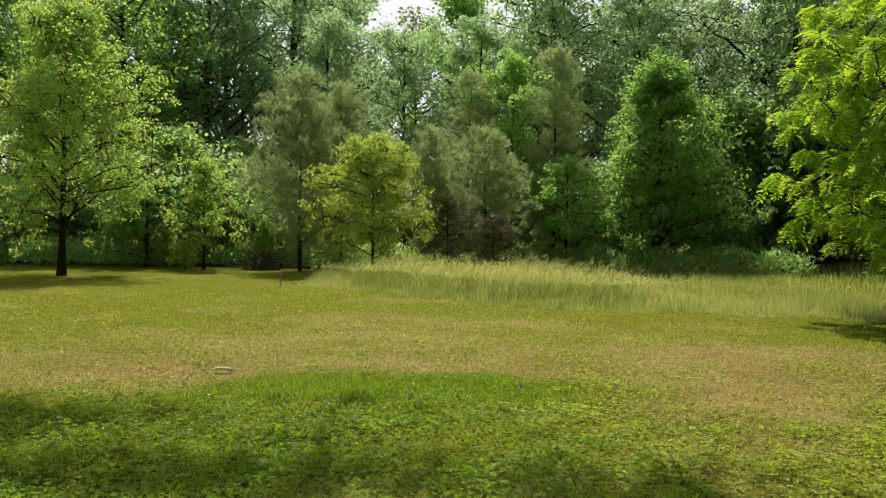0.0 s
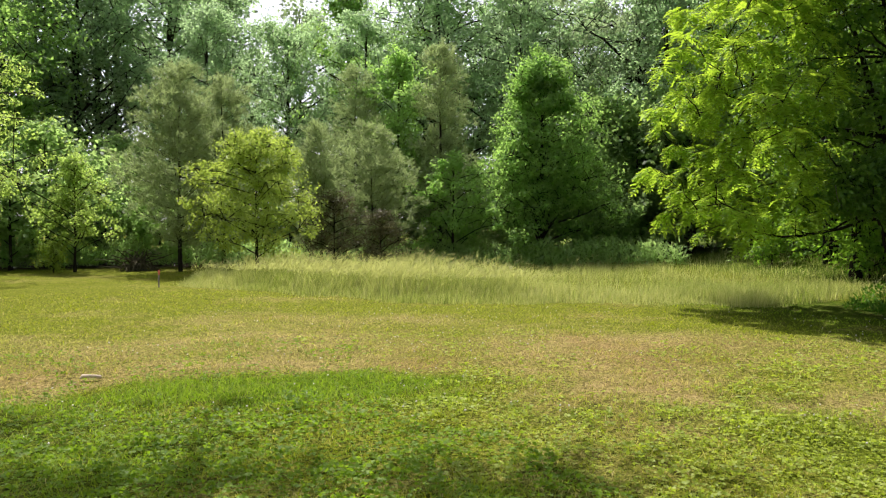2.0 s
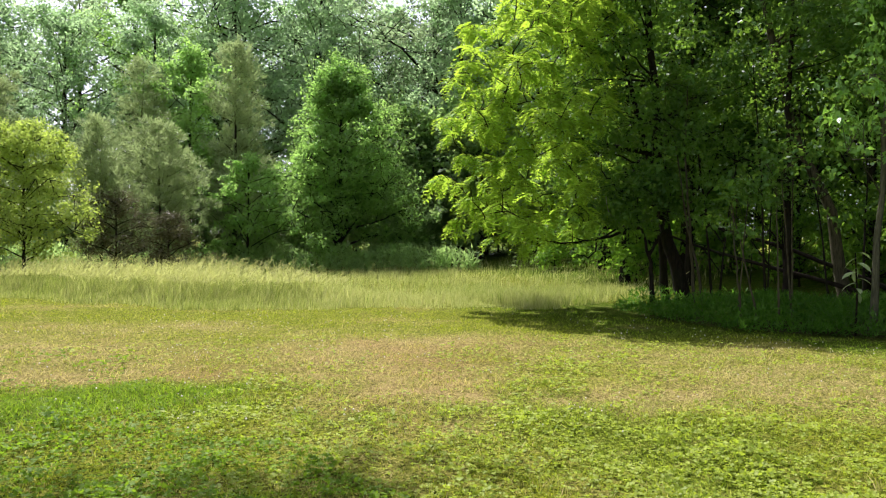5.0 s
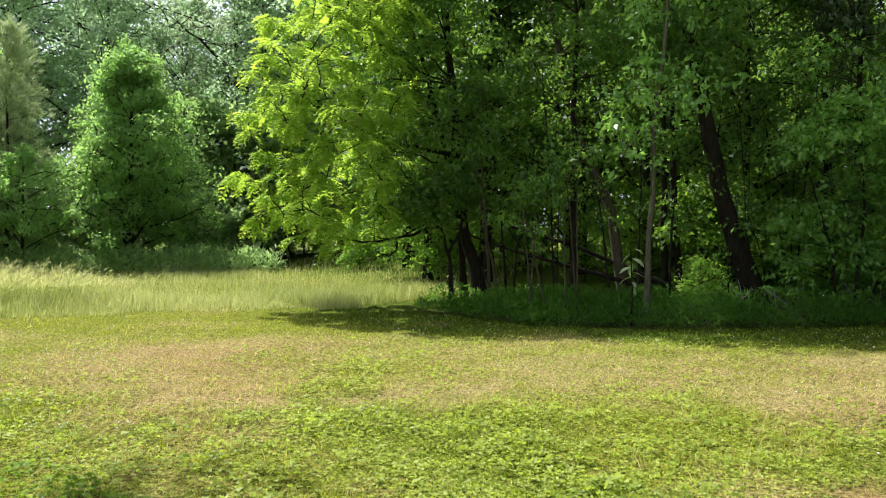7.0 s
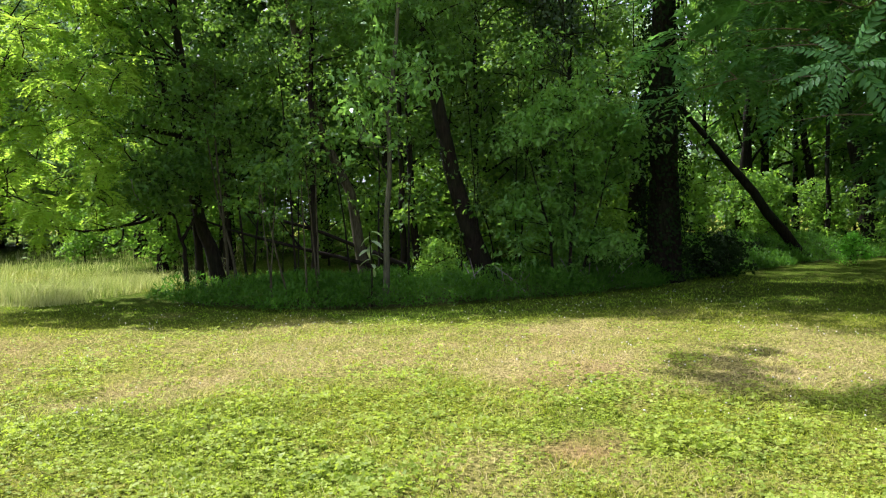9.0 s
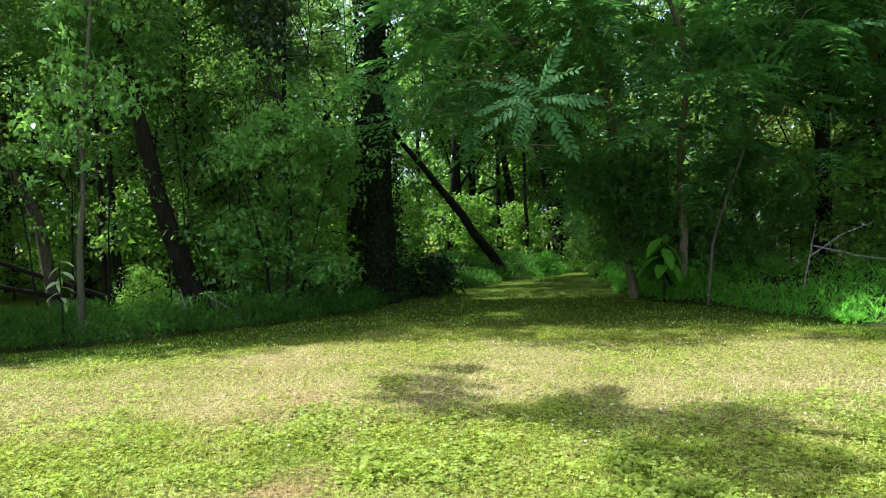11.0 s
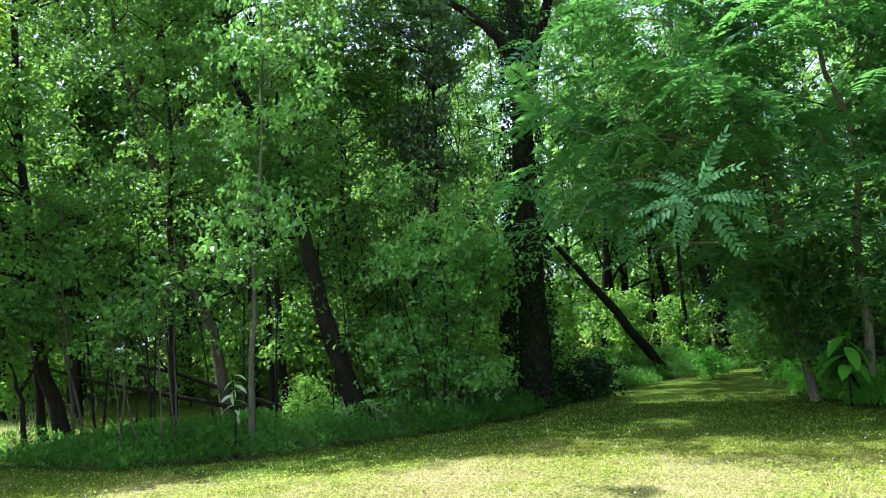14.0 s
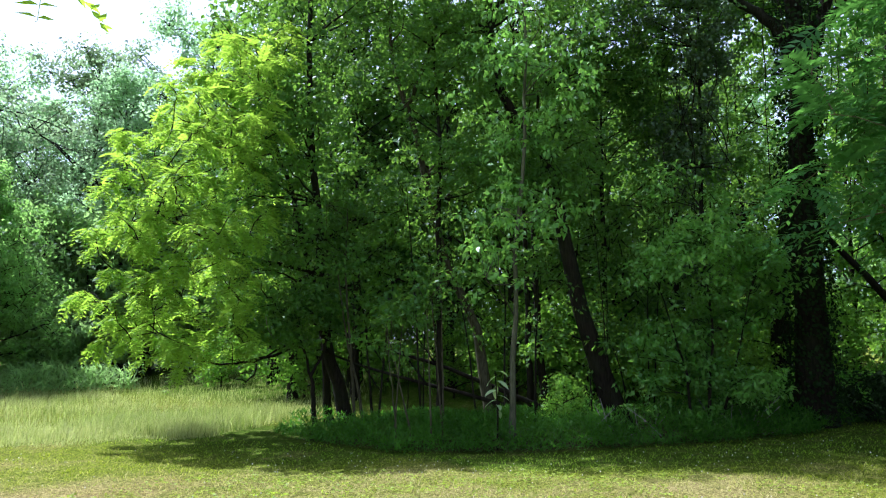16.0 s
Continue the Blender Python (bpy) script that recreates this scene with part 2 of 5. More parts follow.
def height(x, y):
    x, y = np.asarray(x, float), np.asarray(y, float)
    far = np.hypot(x, y)
    bed, bank = np.array(BED[1:]), np.array(BANK[::-1])
    rise = 0.5 * ramp(y - np.interp(x, bed[:, 0], bed[:, 1]), 0.3, 2.4) * ramp(x, 14, 19) * (1 - ramp(x, 60, 90))
    rise = rise + 0.45 * ramp(np.interp(x, bank[:, 0], bank[:, 1]) - y, 0.4, 3.0) * ramp(x, 11, 14) * (1 - ramp(x, 60, 90))
    return rise + (0.05 * (grain(x, y, 2.6, 3) - 0.5) + 0.03 * (grain(x, y, 0.7, 4) - 0.5)) * ramp(far, 1, 3)


def low(x, y):
    return float(height(x, y))


HAYLINE = [(-4.4, 23.4), (-3.6, 21.2), (-1.2, 19.2), (1.6, 16.4), (4.1, 15.6), (6.2, 14.9), (8.6, 14.1)]


def along(line, s):
    """Points at the shares s of a line's length, and its direction there."""
    p = np.array(line, float)
    step = np.hypot(*np.diff(p, axis=0).T)
    total = np.concatenate([[0], np.cumsum(step)])
    at = np.asarray(s) * total[-1]
    i = np.clip(np.searchsorted(total, at) - 1, 0, len(step) - 1)
    way = np.diff(p, axis=0)[i] / step[i][:, None]
    return p[i] + way * (at - total[i])[:, None], way


def dryness(x, y):
    """How much of the lawn is straw at a place."""
    r = np.hypot(x, y)
    d = 0.27 + 0.42 * ramp(r, 7.0, 8.6) * (1 - ramp(r, 10.5, 13.0))
    d = d + 0.75 * (grain(x, y, 1.5, 11) - 0.5) + 0.5 * (grain(x, y, 0.4, 12) - 0.5)
    d = d - 0.3 * ramp(r, 11, 17) + 0.14 * np.sin(1.9 * y + 0.35 * x + 1.5 * grain(x, y, 5.0, 14)) * ramp(r, 8, 12)
    for cx, cy, rx, ry, amount in ((-0.75, 7.95, 1.9, 0.75, -0.7), (-2.6, 6.6, 2.2, 1.4, -0.35), (3.9, 7.05, 0.75, 0.3, -0.6), (3.35, 5.75, 0.5, 0.35, -0.6), (4.9, 3.7, 1.2, 0.8, -0.4), (8.1, 2.7, 0.5, 0.4, -0.4), (5.6, 1.3, 0.35, 0.25, -0.6),
                                    (2.7, 6.6, 1.4, 1.1, 0.5), (4.4, 6.0, 0.9, 0.5, 0.45), (5.2, 2.3, 0.5, 0.28, 0.9), (4.7, 6.2, 0.8, 0.5, 0.3), (7.8, 3.7, 1.2, 0.8, 0.3), (8.2, 1.9, 0.8, 0.8, 0.3), (17.2, 1.7, 2.0, 0.8, 1.0)):
        q = np.hypot((x - cx) / rx, (y - cy) / ry) + 0.5 * (grain(x, y, 0.35, 13) - 0.5)
        d = d + amount * (1 - ramp(q, 0.6, 1.25))
    d = d - 0.95 * lushness(x, y) - 0.3 * ramp(x, 12.8, 15.5)
    d = d + 0.9 * (1 - ramp(np.hypot((x - 8.5) / 0.8, (y - 11.0) / 0.6) + 0.5 * (grain(x, y, 0.3, 26) - 0.5), 0.5, 1.2))
    return np.clip(d, 0, 1) * 0.85


def rust(x, y):
    """Reddish dead grass: one clear patch and faint ones elsewhere."""
    far = np.hypot(x, y)
    r = 0.38 * ramp(grain(x, y, 1.1, 15), 0.6, 0.95) + 0.2 * ramp(far, 7.0, 8.6) * (1 - ramp(far, 10.5, 13.0)) * (0.5 + grain(x, y, 1.7, 22)) * (1 - ramp(x, 4, 7))
    r = r + 0.16 * (1 - ramp(np.hypot((x - 2.8) / 1.4, (y - 6.7) / 1.1), 0.4, 1.2))
    q = np.hypot((x - 5.2) / 0.55, (y - 2.3) / 0.3) + 0.6 * (grain(x, y, 0.25, 16) - 0.5)
    r = r + 0.8 * (1 - ramp(np.hypot((x - 17.2) / 2.2, (y - 1.7) / 0.9), 0.5, 1.2))
    r = r + 0.7 * (1 - ramp(np.hypot((x - 8.5) / 0.7, (y - 11.1) / 0.5), 0.4, 1.2))
    return np.clip(r + 0.75 * (1 - ramp(q, 0.5, 1.3)), 0, 1)


def lushness(x, y):
    """Deep green grass along the wood's foot and down the gap."""
    bed, bank = np.array(BED[1:]), np.array(BANK[::-1])
    edge = np.interp(x, bed[:, 0], bed[:, 1]) - y + 0.9 * (grain(x, y, 0.9, 17) - 0.5)
    side = y - np.interp(x, bank[:, 0], bank[:, 1]) + 0.9 * (grain(x, y, 0.9, 18) - 0.5)
    near = (1 - ramp(edge, 1.4, 3.6)) * ramp(x, 5.5, 8.8) * ramp(edge, -8, -6)
    tufts = 0.5 * (1 - ramp(np.hypot(x, y), 7, 10)) * ramp(grain(x, y, 0.9, 19) + 0.35 * (grain(x, y, 0.25, 20) - 0.5), 0.55, 0.85)
    strip = np.hypot((x + 0.55) / 2.0, (y - 7.85) / 0.85) + 0.5 * (grain(x, y, 0.4, 23) - 0.5)
    strip = 0.85 * (1 - ramp(strip, 0.6, 1.2))
    wild = 0.7 * (1 - ramp(np.hypot((x + 2.8) / 2.6, (y - 5.6) / 1.9) + 0.7 * (grain(x, y, 0.6, 24) - 0.5), 0.6, 1.25))
    down = (1 - ramp(side, 0.4, 1.8)) * ramp(x, 11, 13)
    return np.clip(np.max([near, tufts, strip, wild, down, ramp(x, 12.0, 15.5)], axis=0), 0, 1) * (1 - ramp(x, 36, 40))


def mesh(name, verts, faces, material, parent=None, label="", smooth=False, values=None):
    """Links arrays as one mesh object, under a parent if there is one."""
    verts, faces = np.asarray(verts, np.float32), np.asarray(faces, np.int32)
    me = bpy.data.meshes.new(name)
    k = faces.shape[1]
    me.vertices.add(len(verts))
    me.vertices.foreach_set("co", verts.ravel())
    me.loops.add(faces.size)
    me.loops.foreach_set("vertex_index", faces.ravel())
    me.polygons.add(len(faces))
    me.polygons.foreach_set("loop_start", np.arange(0, faces.size, k, dtype=np.int32))
    me.polygons.foreach_set("loop_total", np.full(len(faces), k, np.int32))
    if smooth:
        me.polygons.foreach_set("use_smooth", np.ones(len(faces), bool))
    me.update(calc_edges=True)
    for key, data in (values or {}).items():
        layer = me.attributes.new(key, "FLOAT", "POINT")
        layer.data.foreach_set("value", np.asarray(data, np.float32))
    me.materials.append(material)
    ob = new(name, me)
    if parent is not None:
        ob.parent = parent
    if label:
        ob["label"] = label
    return ob


class Heap:
    """Collects pieces of one mesh."""

    def __init__(self):
        self.v, self.f, self.n = [], [], 0

    def add(self, verts, faces):
        self.v.append(np.asarray(verts, float))
        self.f.append(np.asarray(faces, int) + self.n)
        self.n += len(verts)

    def tube(self, points, radii, sides=6, rough=0.0, rs=None):
        p = np.asarray(points, float)
        r = np.broadcast_to(np.asarray(radii, float), (len(p),))
        t = np.gradient(p, axis=0)
        t /= np.linalg.norm(t, axis=1)[:, None] + 1e-9
        side = np.cross(t, (0.31, 0.95, 0.05))
        side /= np.linalg.norm(side, axis=1)[:, None] + 1e-9
        other = np.cross(t, side)
        a = np.linspace(0, 2 * np.pi, sides, endpoint=False)
        ring = side[:, None] * np.cos(a)[None, :, None] + other[:, None] * np.sin(a)[None, :, None]
        rr = np.repeat(r[:, None], sides, 1)
        if rough and rs is not None:
            rr = rr * (1 + rough * (rs.random(rr.shape) - 0.5))
        v = p[:, None] + ring * rr[..., None]
        i = np.arange(len(p) - 1)[:, None] * sides
        j = np.arange(sides)[None]
        k = (j + 1) % sides
        f = np.stack([i + j, i + k, i + sides + k, i + sides + j], -1).reshape(-1, 4)
        self.add(v.reshape(-1, 3), f)

    def leaves(self, at, axis, face, length, width, fold=0.25):
        """Folded blades, four corners each."""
        n = len(at)
        axis = axis / (np.linalg.norm(axis, axis=1)[:, None] + 1e-9)
        side = np.cross(axis, face)
        side /= np.linalg.norm(side, axis=1)[:, None] + 1e-9
        up = np.cross(side, axis)
        length = np.broadcast_to(length, (n,))[:, None]
        width = np.broadcast_to(width, (n,))[:, None]
        mid = at + axis * length * 0.42 + up * width * fold
        v = np.stack([at, mid + side * width / 2, at + axis * length, mid - side * width / 2], 1).reshape(-1, 3)
        self.add(v, np.arange(4 * n).reshape(n, 4))

    def build(self, name, material, parent=None, label="", smooth=False, values=None):
        return mesh(name, np.concatenate(self.v), np.concatenate(self.f), material, parent, label, smooth, values)


def sphere_dirs(rs, n):
    v = rs.normal(size=(n, 3))
    return v / np.linalg.norm(v, axis=1)[:, None]


def bend(a, b, sag, rs, n=5, wander=0.0):
    """A bowed line from a to b; sag lifts or drops its middle."""
    a, b = np.asarray(a, float), np.asarray(b, float)
    s = np.linspace(0, 1, n)[:, None]
    p = a + (b - a) * s
    p[:, 2] += sag * 4 * (s * (1 - s))[:, 0]
    if wander:
        w = np.cumsum(rs.normal(size=(n, 3)) * wander, 0)
        p += w * np.sin(np.pi * s)
    return p


def thing(name, at, label, category, group="", turn=0.0):
    ob = new(name)
    ob.matrix_basis = pose(at[0], at[1], at[2], 0, 0, turn)
    return tagged(ob, label, category, group)


def scatter_leaves(heap, rs, centres, spread, count, length, width, flat=0.65, hang=0.35, tidy=0.5):
    """Leaves in clumps round the centres: a lumpy outer layer whose blades face up and outwards, with a few strays."""
    n = len(centres) * count
    c = np.repeat(centres, count, 0)
    s = np.repeat(np.broadcast_to(spread, (len(centres),)), count)
    d = sphere_dirs(rs, n)
    d[:, 2] = d[:, 2] * 0.85 + 0.2
    r = s * (0.45 + 0.55 * rs.random(n) ** 0.6) * np.where(rs.random(n) < 0.1, rs.uniform(1.05, 1.5, n), 1.0)
    off = d * r[:, None] * (1, 1, flat)
    face = d * 0.75 + rs.normal(size=(n, 3)) * tidy
    face[:, 2] += 0.5
    face /= np.linalg.norm(face, axis=1)[:, None] + 1e-9
    axis = rs.normal(size=(n, 3)) * 0.7 + d * 0.6
    axis -= (axis * face).sum(1)[:, None] * face
    axis[:, 2] -= hang * 0.6
    k = rs.uniform(0.65, 1.25, n)
    heap.leaves(c + off, axis, face, length * k, width * k)


def broadleaf(name, at, tall, radius, bottom, leaf, bark, label, seed, limbs=26, clumps=240, count=55, length=0.16, width=0.1, trunk=0.14, spread=0.5, shape="oval", lean=(0, 0), category="tree", group="", split=False):
    """A leafy tree: tapered trunk, forking limbs, and a crown of clumps with gaps."""
    rs = np.random.RandomState(seed)
    tree = thing(name, at, label, category, group)

    def reach(s):
        if shape == "full":
            return radius * (max(0.0, 1 - s ** 2.1)) ** 0.75 * (0.8 + 0.2 * min(1, s * 5))
        if shape == "spire":
            return radius * (1 - s) ** 0.52 * (0.7 + 0.3 * min(1, s * 6))
        if shape == "ball":
            return radius * math.sqrt(max(0.0, 1 - 0.9 * (2 * s - 1) ** 2))
        if shape == "egg":
            return radius * (max(0.0, 1 - s ** 2.6)) ** 0.6 * (0.75 + 0.25 * min(1, s * 3))
        return radius * math.sqrt(max(0.0, 1 - (2 * s - 0.9) ** 2 / 1.25))

    s = np.linspace(0, 1, 9)
    stem = np.stack([lean[0] * s ** 1.4 + np.cumsum(rs.normal(size=9) * 0.02 * tall / 6) * s, lean[1] * s ** 1.4 + np.cumsum(rs.normal(size=9) * 0.02 * tall / 6) * s, s * tall * 0.93 - 0.05], 1)
    thick = trunk * (1 - 0.88 * s) + trunk * 0.5 * np.exp(-s * 22)
    wood = Heap()
    wood.tube(stem, thick, 9, 0.12, rs)
    boughs, crown, centres, sizes = wood, Heap(), [], []

    def on_stem(z):
        return np.array([np.interp(z, stem[:, 2], stem[:, i]) for i in range(3)])

    turn = rs.uniform(0, 6.28)
    for i in range(limbs):
        q = (i + rs.uniform(0, 0.8)) / limbs
        z0 = bottom * 0.85 + (tall * 0.88 - bottom * 0.85) * q
        turn += 2.4 + rs.normal() * 0.3
        z1 = min(tall * 0.985, z0 + rs.uniform(0.04, 0.22) * tall * (1 - 0.4 * q))
        r = reach(np.clip((z1 - bottom) / (tall - bottom), 0.0, 1.0)) * rs.uniform(0.42, 1.28)
        a = on_stem(z0)
        b = on_stem(z1) + np.array([math.cos(turn) * r, math.sin(turn) * r, 0])
        line = bend(a, b, 0.06 * r, rs, 6, 0.03 * r)
        if split:
            boughs = Heap()
        boughs.tube(line, np.linspace(max(0.02, np.interp(z0, stem[:, 2], thick) * 0.45), 0.008, 6), 5)
        m = max(3, int(clumps / limbs))
        for k in range(m):
            u = rs.uniform(0.3, 1.06) ** 0.7
            p = a + (b - a) * min(u, 1.0)
            p = np.array([np.interp(min(u, 1.0), np.linspace(0, 1, 6), line[:, j]) for j in range(3)])
            w = p + rs.normal(size=3) * np.array([0.18, 0.18, 0.17]) * max(r, 0.6)
            if w[2] > tall:
                w[2] = tall - rs.uniform(0, 0.4)
            centres.append(w)
            sizes.append(spread * rs.uniform(0.4, 1.3))
            if k % 2 == 0:
                boughs.tube(bend(p, w, 0.03, rs, 3), np.array([0.012, 0.008, 0.004]) * (1 + tall / 12), 3)
        if split:
            boughs.build("limb", bark, tree)
    for k in range(max(4, clumps // 25)):
        centres.append(on_stem(tall * rs.uniform(0.82, 0.93)) + rs.normal(size=3) * (0.12 * radius, 0.12 * radius, 0.03 * tall) + (0, 0, 0.03 * tall))
        sizes.append(spread * 0.7)
    wood.build("trunk", bark, tree, smooth=True)
    scatter_leaves(crown, rs, np.array(centres), np.array(sizes), count, length, width, 0.75)
    crown.build("crown", leaf, tree)
    return tree


def pine(name, at, tall, radius, label, seed, whorls=20, dense=1.0, group="", bottom=0.12, leaf=None):
    """A soft-needled pine: whorled limbs that carry tufts of long needles."""
    rs = np.random.RandomState(seed)
    tree = thing(name, at, label, "pine tree", group)
    s = np.linspace(0, 1, 8)
    stem = np.stack([np.cumsum(rs.normal(size=8) * 0.03), np.cumsum(rs.normal(size=8) * 0.03), s * tall - 0.05], 1)
    wood = Heap()
    wood.tube(stem, 0.011 * tall * (1 - 0.93 * s), 8, 0.1, rs)
    boughs, crown, tufts, ways = wood, Heap(), [], []
    for i in range(whorls):
        q = (i + 0.5) / whorls
        z0 = tall * (bottom + (0.98 - bottom) * q)
        r = radius * (1 - q) ** 0.5 * rs.uniform(0.8, 1.1) * min(1.0, 0.55 + 2.2 * q) + 0.12
        for k in range(rs.randint(5, 8)):
            a = rs.uniform(0, 6.28)
            rr = r * rs.uniform(0.6, 1.1)
            base = np.array([np.interp(z0, stem[:, 2], stem[:, j]) for j in range(3)])
            tip = base + np.array([math.cos(a) * rr, math.sin(a) * rr, rr * rs.uniform(0.12, 0.55)])
            line = bend(base, tip, -0.04 * rr, rs, 4)
            boughs.tube(line, np.linspace(0.016 * (1.1 - q), 0.004, 4), 4)
            m = max(4, int(rr * 9 * dense))
            for u in np.linspace(0.25, 1.0, m):
                p = base + (tip - base) * u + rs.normal(size=3) * 0.16 * (0.5 + rr * 0.4)
                tufts.append(p)
                ways.append((tip - base) / rr + np.array([0, 0, 0.7]) + rs.normal(size=3) * 0.3)
    wood.build("trunk", BARK, tree, smooth=True)
    tufts, ways = np.array(tufts), np.array(ways)
    count = 20
    c, w = np.repeat(tufts, count, 0), np.repeat(ways, count, 0)
    axis = w * 0.9 + rs.normal(size=c.shape) * 0.75
    crown.leaves(c + rs.normal(size=c.shape) * 0.05, axis, rs.normal(size=c.shape), rs.uniform(0.14, 0.3, len(c)), 0.026, 0.1)
    crown.build("crown", leaf or NEEDLE, tree)
    return tree


def frond_shape(pairs=10, droop=0.35, seed=0, long=0.26, slim=0.36):
    """One pinnate leaf a metre long on +x, with a midrib and paired leaflets."""
    rs = np.random.RandomState(seed)
    h = Heap()
    s = np.linspace(0, 1, 6)
    rib = np.stack([s * (1 - 0.12 * droop * s), 0 * s, 0.1 * s - droop * s ** 2], 1)
    strip = rib[[0, 2, 5]]
    w = np.array([0.011, 0.008, 0.004])
    edge = np.stack([0 * w, w, 0 * w], 1)
    h.add(np.concatenate([strip - edge, strip + edge]), [(0, 1, 4, 3), (1, 2, 5, 4)])
    at, axis, length = [], [], []
    for i in range(pairs):
        u = 0.2 + 0.76 * i / (pairs - 1)
        p = np.array([np.interp(u, s, rib[:, j]) for j in range(3)])
        for side in (-1, 1):
            at.append(p)
            axis.append((0.55 + rs.normal() * 0.12, side, -0.28 + rs.normal() * 0.12))
            length.append(long * (1.05 - 0.55 * abs(u - 0.5)) * rs.uniform(0.85, 1.1))
    at.append(rib[-1])
    axis.append((1, 0, -0.5))
    length.append(0.2)
    face = np.array([(0, 0, 1.0)] * len(at)) + rs.normal(size=(len(at), 3)) * 0.15
    h.leaves(np.array(at), np.array(axis, float), face, np.array(length), np.array(length) * slim, 0.18)
    return np.concatenate(h.v), np.concatenate(h.f)


FRONDS = [frond_shape(9, 0.5, 1), frond_shape(10, 0.8, 2), frond_shape(8, 0.32, 3)]
WALNUT_FRONDS = [frond_shape(6, 0.7, 4, 0.36, 0.42), frond_shape(7, 1.0, 5, 0.34, 0.4), frond_shape(6, 0.45, 6, 0.38, 0.44)]


def add_fronds(heap, rs, at, ways, length, shapes=FRONDS):
    """Places fronds at points, each growing along its way."""
    for kind, (fv, ff) in enumerate(shapes):
        pick = np.arange(kind, len(at), len(shapes))
        if not len(pick):
            continue
        x = ways[pick] / (np.linalg.norm(ways[pick], axis=1)[:, None] + 1e-9)
        y = np.cross((0, 0, 1.0), x) + rs.normal(size=x.shape) * 0.25
        y -= (y * x).sum(1)[:, None] * x
        y /= np.linalg.norm(y, axis=1)[:, None] + 1e-9
        z = np.cross(x, y)
        k = (np.broadcast_to(length, (len(at),))[pick] * rs.uniform(0.75, 1.15, len(pick)))[:, None, None]
        v = at[pick][:, None] + k * (fv[None, :, 0, None] * x[:, None] + fv[None, :, 1, None] * y[:, None] + fv[None, :, 2, None] * z[:, None])
        f = ff[None] + (np.arange(len(pick)) * len(fv))[:, None, None]
        heap.add(v.reshape(-1, 3), f.reshape(-1, 4))


def pinnate(name, at, stems, tips, leaf, bark, label, seed, length=0.6, each=8, category="tree", limb=0.018, rise=0.0):
    """A tree of compound leaves: given stems, and limbs to tips that end in whorls of fronds. Coordinates from the base."""
    rs = np.random.RandomState(seed)
    tree = thing(name, at, label, category)
    crown = Heap()
    for line, thick in stems:
        wood = Heap()
        p = np.array(line, float)
        s = np.linspace(0, 1, 10)
        q = np.stack([np.interp(s, np.linspace(0, 1, len(p)), p[:, j]) for j in range(3)], 1)
        q[1:-1] += rs.normal(size=(8, 3)) * min(0.05, thick * 0.5)
        wood.tube(q, np.linspace(thick, thick * 0.3, 10) + thick * 0.3 * np.exp(-s * 14), 8, 0.12, rs)
        wood.build("trunk", bark, tree, smooth=True)
    joints = np.concatenate([np.stack([np.interp(np.linspace(0.25, 1, 14), np.linspace(0, 1, len(l)), np.array(l)[:, j]) for j in range(3)], 1) for l, _ in stems])
    spots, ways = [], []
    tips = sorted((np.array(t, float) for t in tips), key=lambda t: np.linalg.norm(joints - t, axis=1).min())
    for tip in tips:
        gap = np.linalg.norm((joints - tip) * (1, 1, 1.6) + (0, 0, 0.3), axis=1)
        a = joints[np.argmin(gap)]
        line = bend(a, tip, 0.08 * np.linalg.norm(tip - a), rs, 5, 0.05)
        bough = Heap()
        bough.tube(line, np.linspace(limb, 0.005, 5), 4)
        bough.build("limb", bark, tree)
        joints = np.concatenate([joints, line[2:4]])
        out = tip - a
        out /= np.linalg.norm(out) + 1e-6
        for k in range(each):
            u = rs.uniform(0.55, 1.0)
            p = np.array([np.interp(u, np.linspace(0, 1, 5), line[:, j]) for j in range(3)])
            w = out * 0.7 + rs.normal(size=3) * 0.75
            w[2] = w[2] * 0.3 + rise
            spots.append(p)
            ways.append(w)
    add_fronds(crown, rs, np.array(spots), np.array(ways), length, WALNUT_FRONDS if leaf is WALNUT else FRONDS)
    crown.build("crown", leaf, tree)
    return tree


# ---- ground ----
def ground_sheet():
    near = np.concatenate([-np.geomspace(900, 14, 16), np.arange(-12, 36, 0.3), np.geomspace(38, 900, 16)])
    gx, gy = np.meshgrid(near, near, indexing="ij")
    x, y = gx.ravel(), gy.ravel()
    n = len(near)
    i = (np.arange(n - 1)[:, None] * n + np.arange(n - 1)[None]).ravel()
    f = np.stack([i, i + n, i + n + 1, i + 1], 1)
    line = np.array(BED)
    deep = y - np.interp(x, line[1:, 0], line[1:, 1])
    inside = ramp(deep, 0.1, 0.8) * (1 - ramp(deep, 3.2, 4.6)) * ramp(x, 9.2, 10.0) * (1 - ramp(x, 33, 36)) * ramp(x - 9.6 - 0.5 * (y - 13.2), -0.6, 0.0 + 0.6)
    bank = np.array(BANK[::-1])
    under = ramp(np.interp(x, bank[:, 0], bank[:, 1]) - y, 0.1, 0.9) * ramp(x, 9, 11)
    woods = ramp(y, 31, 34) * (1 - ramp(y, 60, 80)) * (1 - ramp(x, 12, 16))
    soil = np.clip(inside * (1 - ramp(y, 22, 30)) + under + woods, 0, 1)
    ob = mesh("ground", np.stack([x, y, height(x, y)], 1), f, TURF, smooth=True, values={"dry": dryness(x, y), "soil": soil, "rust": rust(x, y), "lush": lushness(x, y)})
    return tagged(ob, "mown lawn, yellow-green with dry tan patches", "ground", kind="structure")


ground_sheet()


